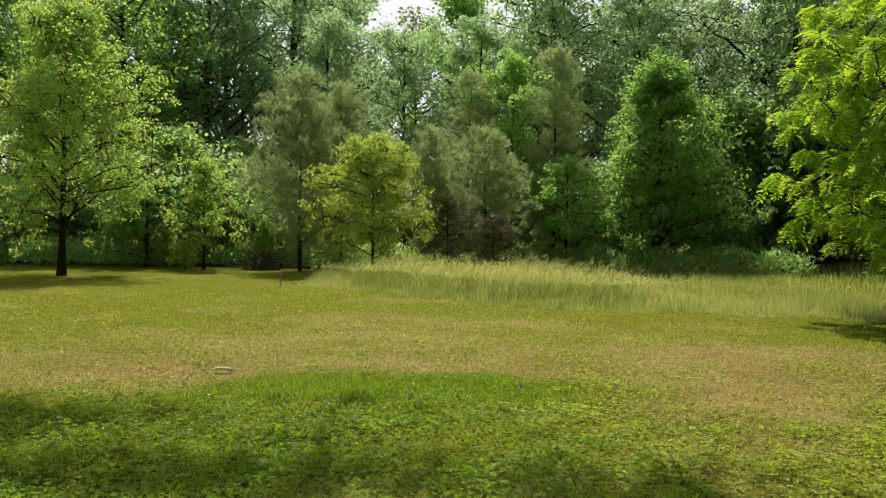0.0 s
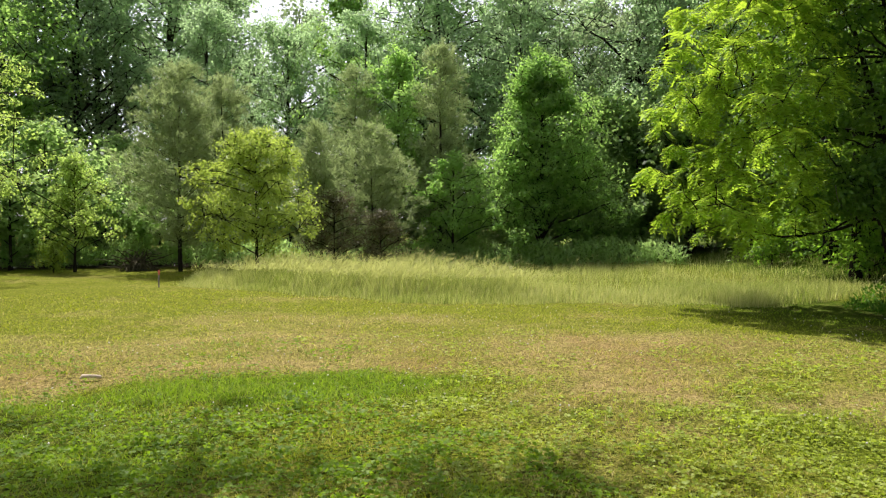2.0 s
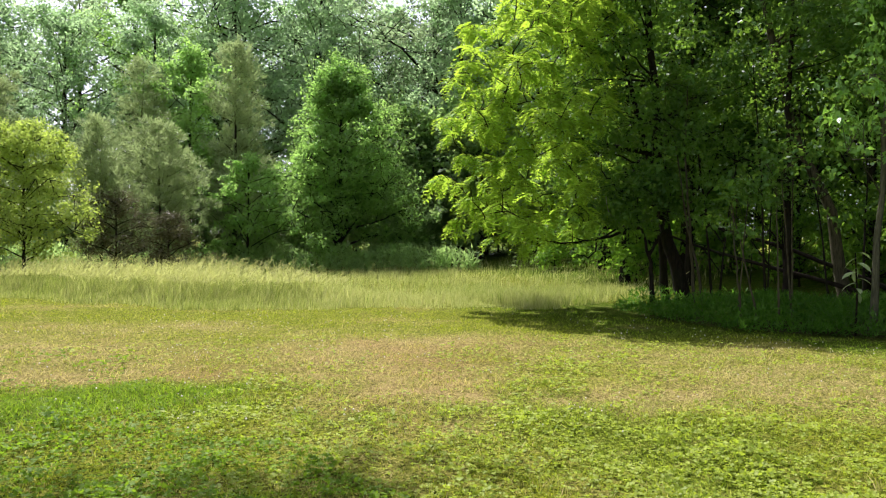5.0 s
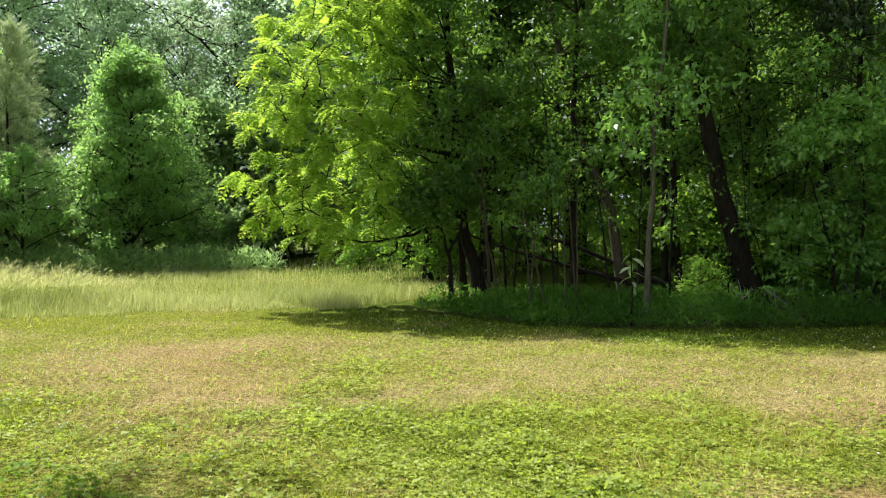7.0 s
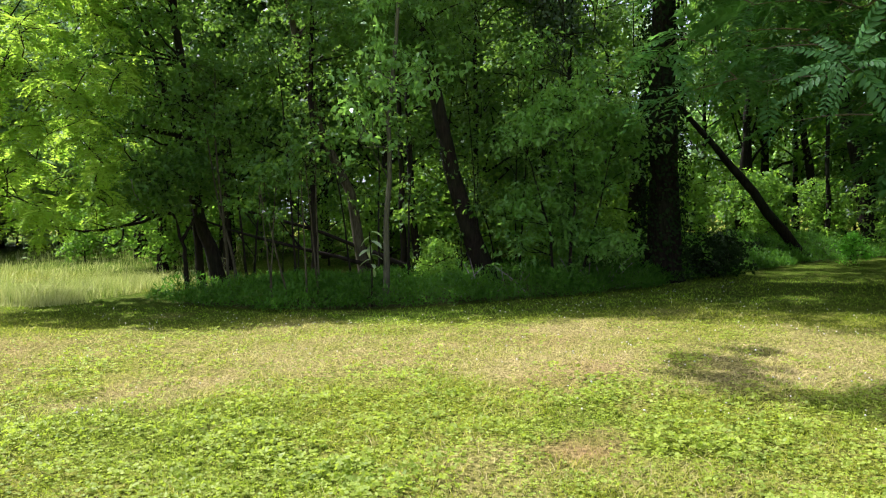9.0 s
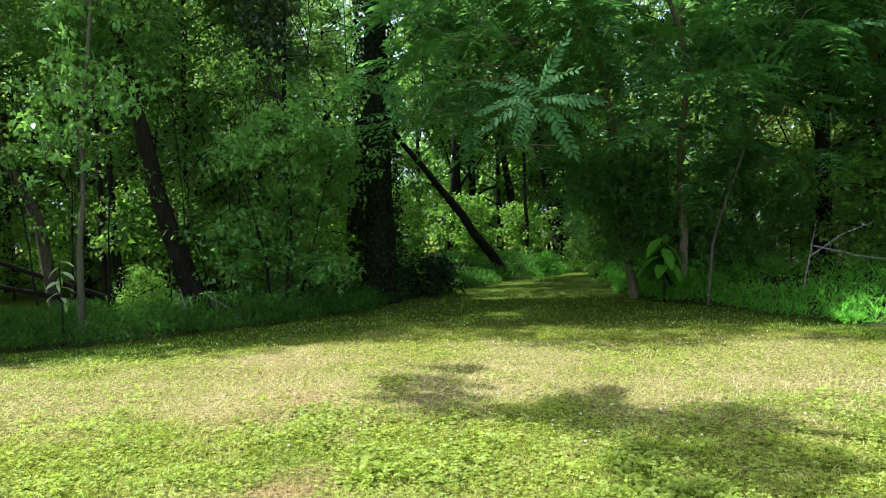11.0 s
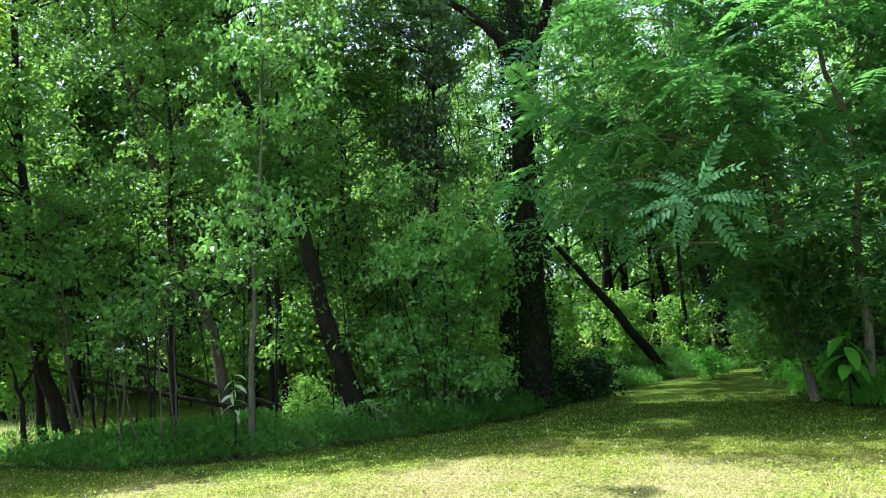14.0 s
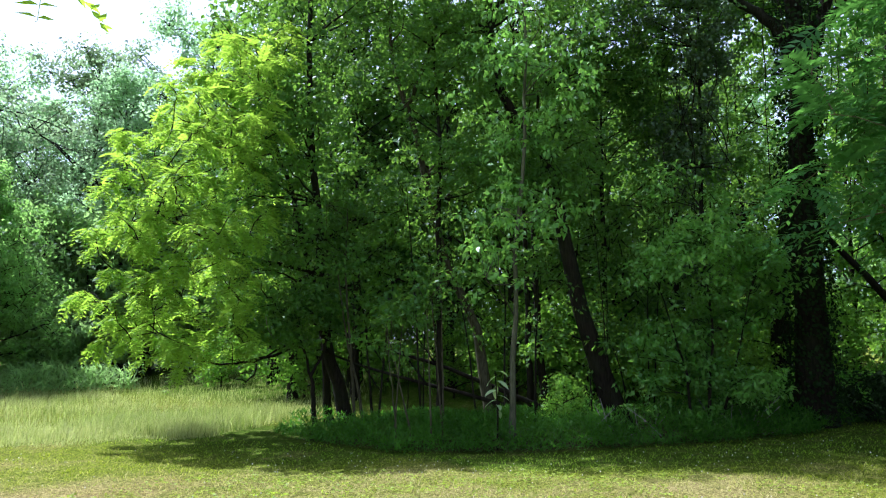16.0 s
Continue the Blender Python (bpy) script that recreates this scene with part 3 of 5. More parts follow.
def blades(rs, x, y, tall, wide, lean, dry):
    """Bent three-triangle blades rooted on the ground."""
    n = len(x)
    root = np.stack([x, y, height(x, y) - 0.01], 1)
    a = rs.uniform(0, 6.283, n)
    side = np.stack([np.cos(a), np.sin(a), 0 * a], 1) * (wide / 2)[:, None]
    tip = lean * tall[:, None]
    up = np.array([0, 0, 1.0])
    mid = root + tip * 0.3 + up * (tall * 0.55)[:, None]
    end = root + tip + up * (tall * 0.92)[:, None]
    v = np.stack([root - side, root + side, mid - side * 0.8, mid + side * 0.8, end], 1).reshape(-1, 3)
    b = (np.arange(n) * 5)[:, None, None]
    f = (b + np.array([[0, 1, 3], [0, 3, 2], [2, 3, 4]])[None]).reshape(-1, 3)
    return v, f, np.repeat(dry, 5)


def behind(x, y, line):
    p = np.array(line)
    return y - np.interp(x, p[:, 0], p[:, 1])


def lawn():
    rs = np.random.RandomState(5)
    n = 135000
    az = np.radians(rs.uniform(-34, 112, n))
    d = 3.6 * (21 / 3.6) ** (rs.random(n) ** 0.9)
    x, y = 0.3 + d * np.sin(az), d * np.cos(az)
    keep = (behind(x, y, BED[1:]) < 0.1) | (x < 8.8)
    keep &= (y < np.interp(x, *np.array(HAYLINE).T)) & ((y > np.interp(x, *np.array(BANK[::-1]).T)) | (x < 9))
    x, y, d = x[keep], y[keep], d[keep]
    n = len(x)
    dry = np.clip(dryness(x, y) + rs.normal(size=n) * 0.4 * (1 - 0.75 * lushness(x, y)), 0, 1)
    tall = rs.uniform(0.015, 0.05, n) * (1 + 0.8 * (grain(x, y, 0.35, 21) > 0.62) + 1.6 * ramp(grain(x, y, 0.5, 25), 0.62, 0.85) * lushness(x, y) * (d < 10))
    wide = 0.0035 + 0.00065 * d
    lean = np.concatenate([rs.normal(size=(n, 2)) * 0.9, np.zeros((n, 1))], 1)
    v, f, dr = blades(rs, x, y, tall, wide, lean, dry)
    tagged(mesh("lawn_grass", v, f, LAWN, values={"dry": dr, "rust": np.repeat(rust(x, y), 5), "lush": np.repeat(lushness(x, y), 5)}), "short mown grass blades, green mixed with straw", "grass", kind="stuff")
    # clover and low broad weeds
    n = 96000
    az = np.radians(rs.uniform(-34, 112, n))
    d = 3.6 * (11.5 / 3.6) ** rs.random(n)
    x, y = 0.3 + d * np.sin(az), d * np.cos(az)
    keep = (rs.random(n) * 1.25 - 0.12 + dryness(x, y) + 0.45 * (np.hypot((x + 0.55) / 2.0, (y - 7.85) / 0.85) < 0.95) + 0.8 * (grain(x, y, 0.35, 31) - 0.5) + 0.5 * (grain(x, y, 0.12, 32) - 0.5) < 0.74) & ((behind(x, y, BED[1:]) < 0) | (x < 8.8))
    x, y = x[keep], y[keep]
    n = len(x)
    # left foreground takes the weed leaf with shade in its colour
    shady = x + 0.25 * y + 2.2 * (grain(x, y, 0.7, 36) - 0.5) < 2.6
    for pick, name, material, label, category in ((~shady, "clover", CLOVER, "low pale clover in the dry lawn", "clover"), (shady, "lawn_weeds", GROUND_LEAF, "broad-leaved weeds low in the lawn, green darkened as if shaded", "weeds")):
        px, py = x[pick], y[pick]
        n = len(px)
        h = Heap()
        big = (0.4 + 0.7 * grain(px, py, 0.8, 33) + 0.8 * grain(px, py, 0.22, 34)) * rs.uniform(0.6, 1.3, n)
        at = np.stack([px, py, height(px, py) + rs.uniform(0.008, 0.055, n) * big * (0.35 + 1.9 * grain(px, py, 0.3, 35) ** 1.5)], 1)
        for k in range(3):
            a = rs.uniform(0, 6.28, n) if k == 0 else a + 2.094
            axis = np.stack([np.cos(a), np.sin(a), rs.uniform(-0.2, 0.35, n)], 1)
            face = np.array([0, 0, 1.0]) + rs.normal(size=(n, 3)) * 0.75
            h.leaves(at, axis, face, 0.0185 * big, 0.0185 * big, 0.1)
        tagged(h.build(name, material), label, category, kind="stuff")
    # the lush strip, thick with taller blades
    n = 17000
    a, r = rs.uniform(0, 6.283, n), np.sqrt(rs.random(n)) * 1.35
    x, y = -0.55 + 2.0 * r * np.cos(a), 7.85 + 0.85 * r * np.sin(a)
    keep = lushness(x, y) + 0.5 * (grain(x, y, 0.3, 27) - 0.5) > rs.uniform(0.15, 0.95, n)
    x, y = x[keep], y[keep]
    n = len(x)
    lean = np.concatenate([rs.normal(size=(n, 2)) * 0.7, np.zeros((n, 1))], 1)
    v, f, dr = blades(rs, x, y, rs.uniform(0.03, 0.085, n), rs.uniform(0.005, 0.01, n), lean, np.clip(rs.normal(size=n) * 0.12, 0, 1))
    tagged(mesh("green_grass", v, f, LAWN, values={"dry": dr, "rust": 0 * dr, "lush": 0 * dr + 1}), "strip of lush bright green grass in the lawn", "grass", kind="stuff")
    # blossoms
    n = 1100
    az = np.radians(rs.uniform(-32, 110, n))
    d = rs.uniform(6.0, 15, n)
    x, y = 0.3 + d * np.sin(az), d * np.cos(az)
    keep = (grain(x, y, 1.1, 41) > 0.5) & ((behind(x, y, BED[1:]) < -0.2) | (x < 8.6))
    edge, _ = along(BED[1:8], rs.random(80))
    x = np.concatenate([x[keep], edge[:, 0] - rs.uniform(0.6, 2.6, 80) * 0.6])
    y = np.concatenate([y[keep], edge[:, 1] - rs.uniform(0.6, 2.6, 80) * 0.9])
    h = Heap()
    octa = np.array([(1, 0, 0), (0, 1, 0), (-1, 0, 0), (0, -1, 0), (0.3, 0.3, 0.9), (-0.3, -0.3, 0.9), (0.3, -0.3, -0.8), (-0.3, 0.3, -0.8)])
    tri = np.array([(0, 1, 4), (1, 2, 5), (1, 5, 4), (2, 3, 5), (3, 0, 4), (3, 4, 5), (1, 0, 6), (1, 6, 7), (2, 1, 7), (3, 2, 7), (3, 7, 6), (0, 3, 6)])
    for i in range(len(x)):
        r = rs.uniform(0.006, 0.011)
        h.add(octa * r + (x[i], y[i], low(x[i], y[i]) + rs.uniform(0.05, 0.1)), tri)
    tagged(h.build("clover_blossoms", BLOSSOM), "white clover blossoms scattered in the grass", "flowers", kind="stuff")


lawn()


def meadow():
    rs = np.random.RandomState(6)
    n = 54000
    s = rs.random(n)
    p, way = along(HAYLINE, s)
    depth = np.where(rs.random(n) < 0.5, rs.uniform(0, 2.2, n), rs.uniform(0, 1, n) ** 1.3 * 18)
    out = np.array([0.25, 0.97])
    x, y = p[:, 0] + out[0] * depth + rs.normal(size=n) * 0.1, p[:, 1] + out[1] * depth + rs.normal(size=n) * 0.12 + 0.7 * (grain(p[:, 0], p[:, 1], 0.8, 54) - 0.5)
    extra = 20000
    x = np.concatenate([x, rs.uniform(8, 22, extra // 2), rs.uniform(7.6, 13.0, extra // 2)])
    y = np.concatenate([y, rs.uniform(14.5, 34, extra // 2), rs.uniform(14.2, 19.0, extra // 2)])
    depth = np.concatenate([depth, np.full(extra, 5.0)])
    keep = y > np.where(x > 8.4, 14.1 + 0.55 * (x - 8.4), 0)
    x, y, depth = x[keep], y[keep], depth[keep]
    n = len(x)
    tall = (0.4 + 0.45 * grain(x, y, 1.3, 51) + 0.35 * grain(x, y, 0.3, 55)) * rs.uniform(0.45, 1.0, n) * np.where(rs.random(n) < 0.12, 1.3, 1.0) * (0.22 + 0.78 * ramp(depth + 0.5 * (grain(x, y, 0.5, 53) - 0.5), 0.0, 1.5)) * (0.55 + 0.45 * ramp(x, -5.5, -1.5)) * (1 - 0.5 * ramp(x, 2.0, 7.0)) * 0.9
    wind = np.array([0.14, -0.05, 0.0])
    lean = wind[None] * rs.uniform(-0.1, 1.0, n)[:, None] + np.concatenate([rs.normal(size=(n, 2)) * 0.3, np.zeros((n, 1))], 1)
    dry = np.clip(0.4 + 0.5 * (grain(x, y, 1.6, 52) - 0.5) + rs.normal(size=n) * 0.25, 0, 1)
    v, f, dr = blades(rs, x, y, tall, rs.uniform(0.006, 0.014, n), lean, dry)
    ob = tagged(mesh("meadow_grass", v, f, HAY, values={"dry": dr}), "tall unmown meadow grass bending in the wind", "tall grass", kind="stuff")
    # seed heads
    pick = rs.permutation(np.flatnonzero(tall > 0.5))[:13000]
    h = Heap()
    top = np.stack([x, y, height(x, y)], 1)[pick] + lean[pick] * tall[pick][:, None] * 0.9 + np.array([0, 0, 1.0]) * (tall[pick] * 0.88)[:, None]
    axis = lean[pick] * 1.2 + np.array([0.25, -0.05, 0.6]) + rs.normal(size=(len(pick), 3)) * 0.25
    h.leaves(top, axis, rs.normal(size=top.shape), rs.uniform(0.1, 0.2, len(pick)), rs.uniform(0.01, 0.019, len(pick)))
    tagged(h.build("seed_heads", HAY, values={"dry": np.full(len(pick) * 4, 0.7)}), "pale seed heads on the tall grass", "seed heads", kind="stuff")


meadow()


def weeds():
    rs = np.random.RandomState(7)
    for name, line, seed, n, material, size, tall, label in (("woods_undergrowth", [(14.0, 29.5), (8.0, 29.0), (3.0, 30.5), (-2.5, 30.5), (-7.0, 32.6), (-14.0, 31.2), (-24.0, 30.0)][::-1], 3, 9000, BRUSH_LEAF, 2.0, 1.0, "low leafy undergrowth along the far woods"), ("border_weeds", BED, 1, 25000, WEED, 0.85, 0.47, "dense low weeds along the wood's edge"), ("bank_weeds", BANK, 2, 16000, LUSH, 1.0, 0.55, "bright green weeds on the bank below the trees")):
        s = rs.random(n)
        p, way = along(line, s)
        normal = np.stack([-way[:, 1], way[:, 0]], 1)
        depth = rs.random(n) ** 1.4 * 3.2
        x, y = p[:, 0] + normal[:, 0] * depth, p[:, 1] + normal[:, 1] * depth
        x += 0.25 * (grain(x, y, 0.8, 60) - 0.5) * 2
        y += 0.25 * (grain(x, y, 0.8, 61) - 0.5) * 2
        top = tall * (0.55 + 0.65 * grain(x, y, 0.7, 62)) * (0.45 + 0.55 * ramp(depth, 0.0, 0.35))
        h = Heap()
        for k in range(3):
            z = height(x, y) + top * rs.uniform(0.15, 1.0, n)
            a = rs.uniform(0, 6.28, n)
            axis = np.stack([np.cos(a), np.sin(a), rs.uniform(-0.3, 2.2, n)], 1)
            face = np.array([0, 0, 1.0]) + rs.normal(size=(n, 3)) * 0.4
            h.leaves(np.stack([x + rs.normal(size=n) * 0.05, y + rs.normal(size=n) * 0.05, z], 1), axis, face, rs.uniform(0.07, 0.18, n) * size, rs.uniform(0.014, 0.04, n) * size)
        tagged(h.build(name, material), label, "weeds", kind="stuff")


weeds()

# ---- field trees on the lawn's far side ----
broadleaf("maple_tree", (-12.5, 25.4, 0), 9.2, 3.3, 1.5, MAPLE, BARK, "yellow-green leafy tree with a dark trunk on the lawn", 101, 60, 960, 42, 0.1, 0.07, 0.115, 0.4, "spire", split=True)
broadleaf("sapling", (-9.3, 30.0, 0), 4.4, 1.4, 0.7, MAPLE, BARK, "slender pale green sapling at the lawn's edge", 102, 34, 230, 32, 0.095, 0.065, 0.05, 0.26, "spire", split=True)
broadleaf("small_bush", (-9.9, 29.6, 0), 1.1, 0.5, 0.1, BRIGHT, BARK, "small bright green bush beside the sapling", 103, 10, 40, 30, 0.1, 0.06, 0.02, 0.25)
pine("pine_tree", (-5.6, 30.0, 0), 7.6, 2.6, "soft grey-green pine with a full crown", 104, 22, 1.0)
broadleaf("young_tree", (-2.5, 26.2, 0), 4.9, 1.75, 0.7, BRIGHT, BARK, "young tree with bright yellow-green leaves behind tall grass", 105, 40, 520, 44, 0.085, 0.06, 0.06, 0.3, "ball", split=True)
pine("pine_tree", (-4.3, 31.8, 0), 7.5, 2.3, "soft grey-green pine with a full crown", 114, 22, 1.0)
pine("pine_tree", (1.0, 36.0, 0), 8.9, 2.2, "grey-green pine rising behind lower pines", 115, 22, 0.9)
pine("pine_tree", (-0.5, 29.4, 0), 5.4, 1.9, "low grey-green pine among shrubs", 106, 16, 0.9)
pine("pine_tree", (1.5, 30.2, 0), 5.5, 2.0, "low grey-green pine among shrubs", 107, 16, 0.9)
broadleaf("shrub", (0.0, 28.0, 0), 2.9, 1.2, 0.2, CEDAR, BARK, "brownish evergreen shrub behind the tall grass", 108, 20, 160, 45, 0.1, 0.03, 0.05, 0.35, category="shrub")
broadleaf("shrub", (1.6, 27.6, 0), 2.2, 0.95, 0.15, CEDAR, BARK, "brownish evergreen shrub behind the tall grass", 109, 18, 130, 45, 0.1, 0.03, 0.05, 0.3, category="shrub")
broadleaf("poplar_tree", (2.9, 36.0, 0), 10.0, 2.1, 1.5, TULIP, BARK, "slim light green tree between the pines", 110, 34, 300, 40, 0.14, 0.1, 0.12, 0.45, "egg", split=True)
pine("pine_tree", (4.6, 33.8, 0), 9.6, 1.8, "tall narrow grey-green pine", 111, 26, 1.0)
broadleaf("understorey_tree", (4.7, 31.0, 0), 4.6, 1.9, 0.6, TULIP, BARK, "small tree with flat tiers of green leaves", 112, 22, 170, 36, 0.13, 0.09, 0.07, 0.32, split=True)
broadleaf("tulip_tree", (8.6, 32.0, 0), 8.9, 2.75, 0.5, TULIP, BARK, "full oval deep green tulip tree behind the meadow", 113, 64, 1300, 38, 0.115, 0.085, 0.16, 0.42, "full", split=True)

# ---- far woods ----
FAR = [
    broadleaf("oak_tree", (-24, 48, 0), 19, 4.6, 5.0, OAK, BARK, "tall oak in the far woods", 120, 34, 459, 37, 0.195, 0.145, 0.3, 0.72),
    broadleaf("oak_tree", (-14, 46, 0), 21, 4.2, 5.5, OAK, BARK, "tall oak in the far woods", 121, 30, 445, 37, 0.195, 0.145, 0.28, 0.72, "egg"),
    broadleaf("oak_tree", (17.2, 43, 0), 18.5, 5.6, 3.0, GREY_OAK, BARK, "broad grey-green oak with dark limbs", 122, 40, 513, 37, 0.195, 0.145, 0.36, 0.72, "oval"),
    broadleaf("oak_tree", (1, 47, 0), 17, 3.8, 3.5, TULIP, BARK, "tall leafy tree in the far woods", 123, 30, 445, 37, 0.195, 0.145, 0.26, 0.72, "egg"),
]
REAR = [broadleaf("oak_tree", (-9, 58, 0), 21, 4.8, 3.0, OAK, BARK, "tall oak at the back of the far woods", 126, 30, 280, 24, 0.32, 0.24, 0.28, 1.15),
        broadleaf("oak_tree", (8, 60, 0), 19, 4.4, 2.5, GREY_OAK, BARK, "tall oak at the back of the far woods", 127, 28, 260, 24, 0.32, 0.24, 0.28, 1.15, "egg")]
SPOTS = random.Random(9)
for ob in FAR + REAR:
    tagged(ob, group="oaks of the far woods")
for row, (dist, first, last, step) in enumerate(((44, -38, 36, 5.6), (54, -40, 40, 5.2), (74, 44, 116, 12.0))):
    az = first
    while az < last:
        a, d = radians(az + SPOTS.uniform(-1.5, 1.5)), dist + SPOTS.uniform(-4, 4)
        x, y = d * math.sin(a), d * math.cos(a)
        az += step
        if any(math.hypot(x - f.location.x, y - f.location.y) < 4 for f in FAR):
            continue
        k = SPOTS.uniform(0.8, 1.12) * (0.72 if -8 < az < 12 and row == 0 else 1.0)
        pick = SPOTS.choice(REAR if row else (FAR if az > 10 else FAR[:2] + FAR[3:]))
        copy_thing(pick, Matrix.LocRotScale((x, y, low(x, y) - 0.05), Euler((0, 0, SPOTS.uniform(0, 6.28))), (k, k, k * SPOTS.uniform(0.92, 1.08))))
for x, y, k in ((24, 39, 1.0), (30, 34, 0.95), (36, 29, 1.0), (41, 25, 0.95), (34, 39, 1.05), (44, 31, 1.05), (52, 9, 1.1), (53, 1, 1.1), (46, 20, 1.0), (49, 13, 0.95), (50, 5, 1.0), (47, -3, 0.95), (44, -11, 1.0), (40, -19, 0.95)):
    copy_thing(REAR[0], Matrix.LocRotScale((x, y, -0.05), Euler((0, 0, x)), (1.15 * k, 1.15 * k, 0.9 * k)))
for az, d, k in ((-15.5, 50, 1.0), (-11.0, 49, 1.05), (-7.5, 52, 0.98), (8.5, 50, 1.0), (14.0, 48, 0.95), (-21.0, 50, 1.0), (18.0, 50, 0.8), (22.5, 51, 0.78), (27.5, 50, 0.8)):
    copy_thing(FAR[int(d) % 2], Matrix.LocRotScale((d * math.sin(radians(az)), d * math.cos(radians(az)), -0.05), Euler((0, 0, az)), (k, k, k)))
# brush below them
BRUSH = [broadleaf("understorey_bush", (-16, 37, 0), 4.2, 2.2, 0.3, BRUSH_LEAF, BARK, "dark leafy bush at the woods' foot", 130, 18, 130, 30, 0.21, 0.15, 0.06, 0.55, category="bush"),
         broadleaf("understorey_bush", (-20, 40, 0), 6.0, 2.2, 0.5, BRUSH_LEAF, BARK, "dark leafy bush at the woods' foot", 131, 20, 150, 30, 0.21, 0.15, 0.08, 0.55, category="bush")]
for ob in BRUSH:
    tagged(ob, group="bushes at the far woods' foot")
for i in range(34):
    a = radians(-38 + i * 76 / 34 + SPOTS.uniform(-1, 1))
    d = SPOTS.uniform(35.5, 46) if a > radians(-9) else SPOTS.uniform(34.0, 41)
    k = SPOTS.uniform(0.7, 1.2)
    copy_thing(BRUSH[i % 2], Matrix.LocRotScale((d * math.sin(a), d * math.cos(a), 0), Euler((0, 0, SPOTS.uniform(0, 6.28))), (k, k, k)))

for i in range(8):
    a, d, k = radians(38 + i * 9.8 + SPOTS.uniform(-1, 1)), SPOTS.uniform(43, 48), SPOTS.uniform(0.9, 1.3)
    copy_thing(BRUSH[i % 2], Matrix.LocRotScale((d * math.sin(a), d * math.cos(a), 0), Euler((0, 0, SPOTS.uniform(0, 6.28))), (k, k, k)))

for x, y, k in ((31, -10, 1.2), (26, -13, 1.2), (21.5, -15.5, 1.1), (36, -8, 1.2), (43, 9, 1.2), (44, 6, 1.1), (45, 2, 1.2), (17, -14, 1.0), (40, 12.5, 1.2), (10.4, 38.5, 1.25), (12.6, 37.4, 1.35), (14.6, 36.6, 1.3), (16.8, 35.4, 1.4), (19.4, 34.4, 1.3), (22.0, 33.0, 1.3), (14.0, 40.0, 1.5), (18.5, 38.5, 1.5)):
    copy_thing(BRUSH[1], Matrix.LocRotScale((x, y, 0.1), Euler((0, 0, x)), (k, k, k)))

# ---- walnut with a low, wide crown over the meadow ----
rs = np.random.RandomState(14)
tips = []
while len(tips) < 290:
    p = np.array([rs.uniform(4.6, 12.0), rs.uniform(10.8, 17.6), rs.uniform(1.25, 9.0)])
    c = np.array([9.2 - 0.85 * (1 - abs(p[2] - 3.2) / 5) + 0.1 * (p[2] - 4), 14.1, 4.2])
    q = (p - c) / (2.55, 2.3, 4.6)
    if 0.4 < np.linalg.norm(q) < 1.0 and not (p[2] < 1.5 and p[0] > 8.4) and not (p[2] < 1.6 and p[1] < 13.6) and math.atan2(p[0] - 0.5, p[1]) < radians(31.0 + 0.45 * p[2]):
        tips.append(p - (11.4, 14.3, 0))
walnut = pinnate("walnut_tree", (11.4, 14.3, 0), [([(0, 0, -0.1), (-0.1, 0.05, 1.2), (-0.35, 0.2, 3.5), (-1.2, 0.4, 6), (-1.8, 0.5, 8.4)], 0.1), ([(-0.1, 0.05, 1.9), (-0.7, 0.1, 1.8), (-1.5, 0.3, 1.45), (-2.3, 0.5, 1.35), (-3.2, 0.7, 1.55)], 0.05), ([(-0.35, 0.2, 3.4), (-2.0, 0.5, 3.6), (-3.9, 0.6, 4.4)], 0.06)],
        tips, WALNUT, BARK, "walnut tree, sunlit yellow-green fronds down to the tall grass", 141, 0.38, 9, limb=0.012, rise=-0.25)


for k, line in enumerate(([(10.9, 14.4, 1.9), (9.9, 13.9, 1.75), (8.9, 13.3, 1.4), (8.0, 12.9, 1.5)], [(9.9, 13.9, 1.75), (9.2, 13.2, 1.9), (8.5, 12.5, 2.2)], [(8.9, 13.3, 1.4), (8.3, 12.6, 1.15), (7.7, 12.2, 1.2)], [(10.4, 14.2, 2.6), (9.2, 13.2, 2.5), (8.3, 12.4, 2.9)])):
    limb = Heap()
    p = np.array(line) - (11.4, 14.3, 0)
    limb.tube(np.stack([np.interp(np.linspace(0, 1, 8), np.linspace(0, 1, len(p)), p[:, j]) for j in range(3)], 1) + rs.normal(size=(8, 3)) * 0.03, np.linspace(0.035 if k in (0, 3) else 0.02, 0.006, 8), 5)
    limb.build("limb", DEAD_WOOD if k == 1 else BARK, walnut)


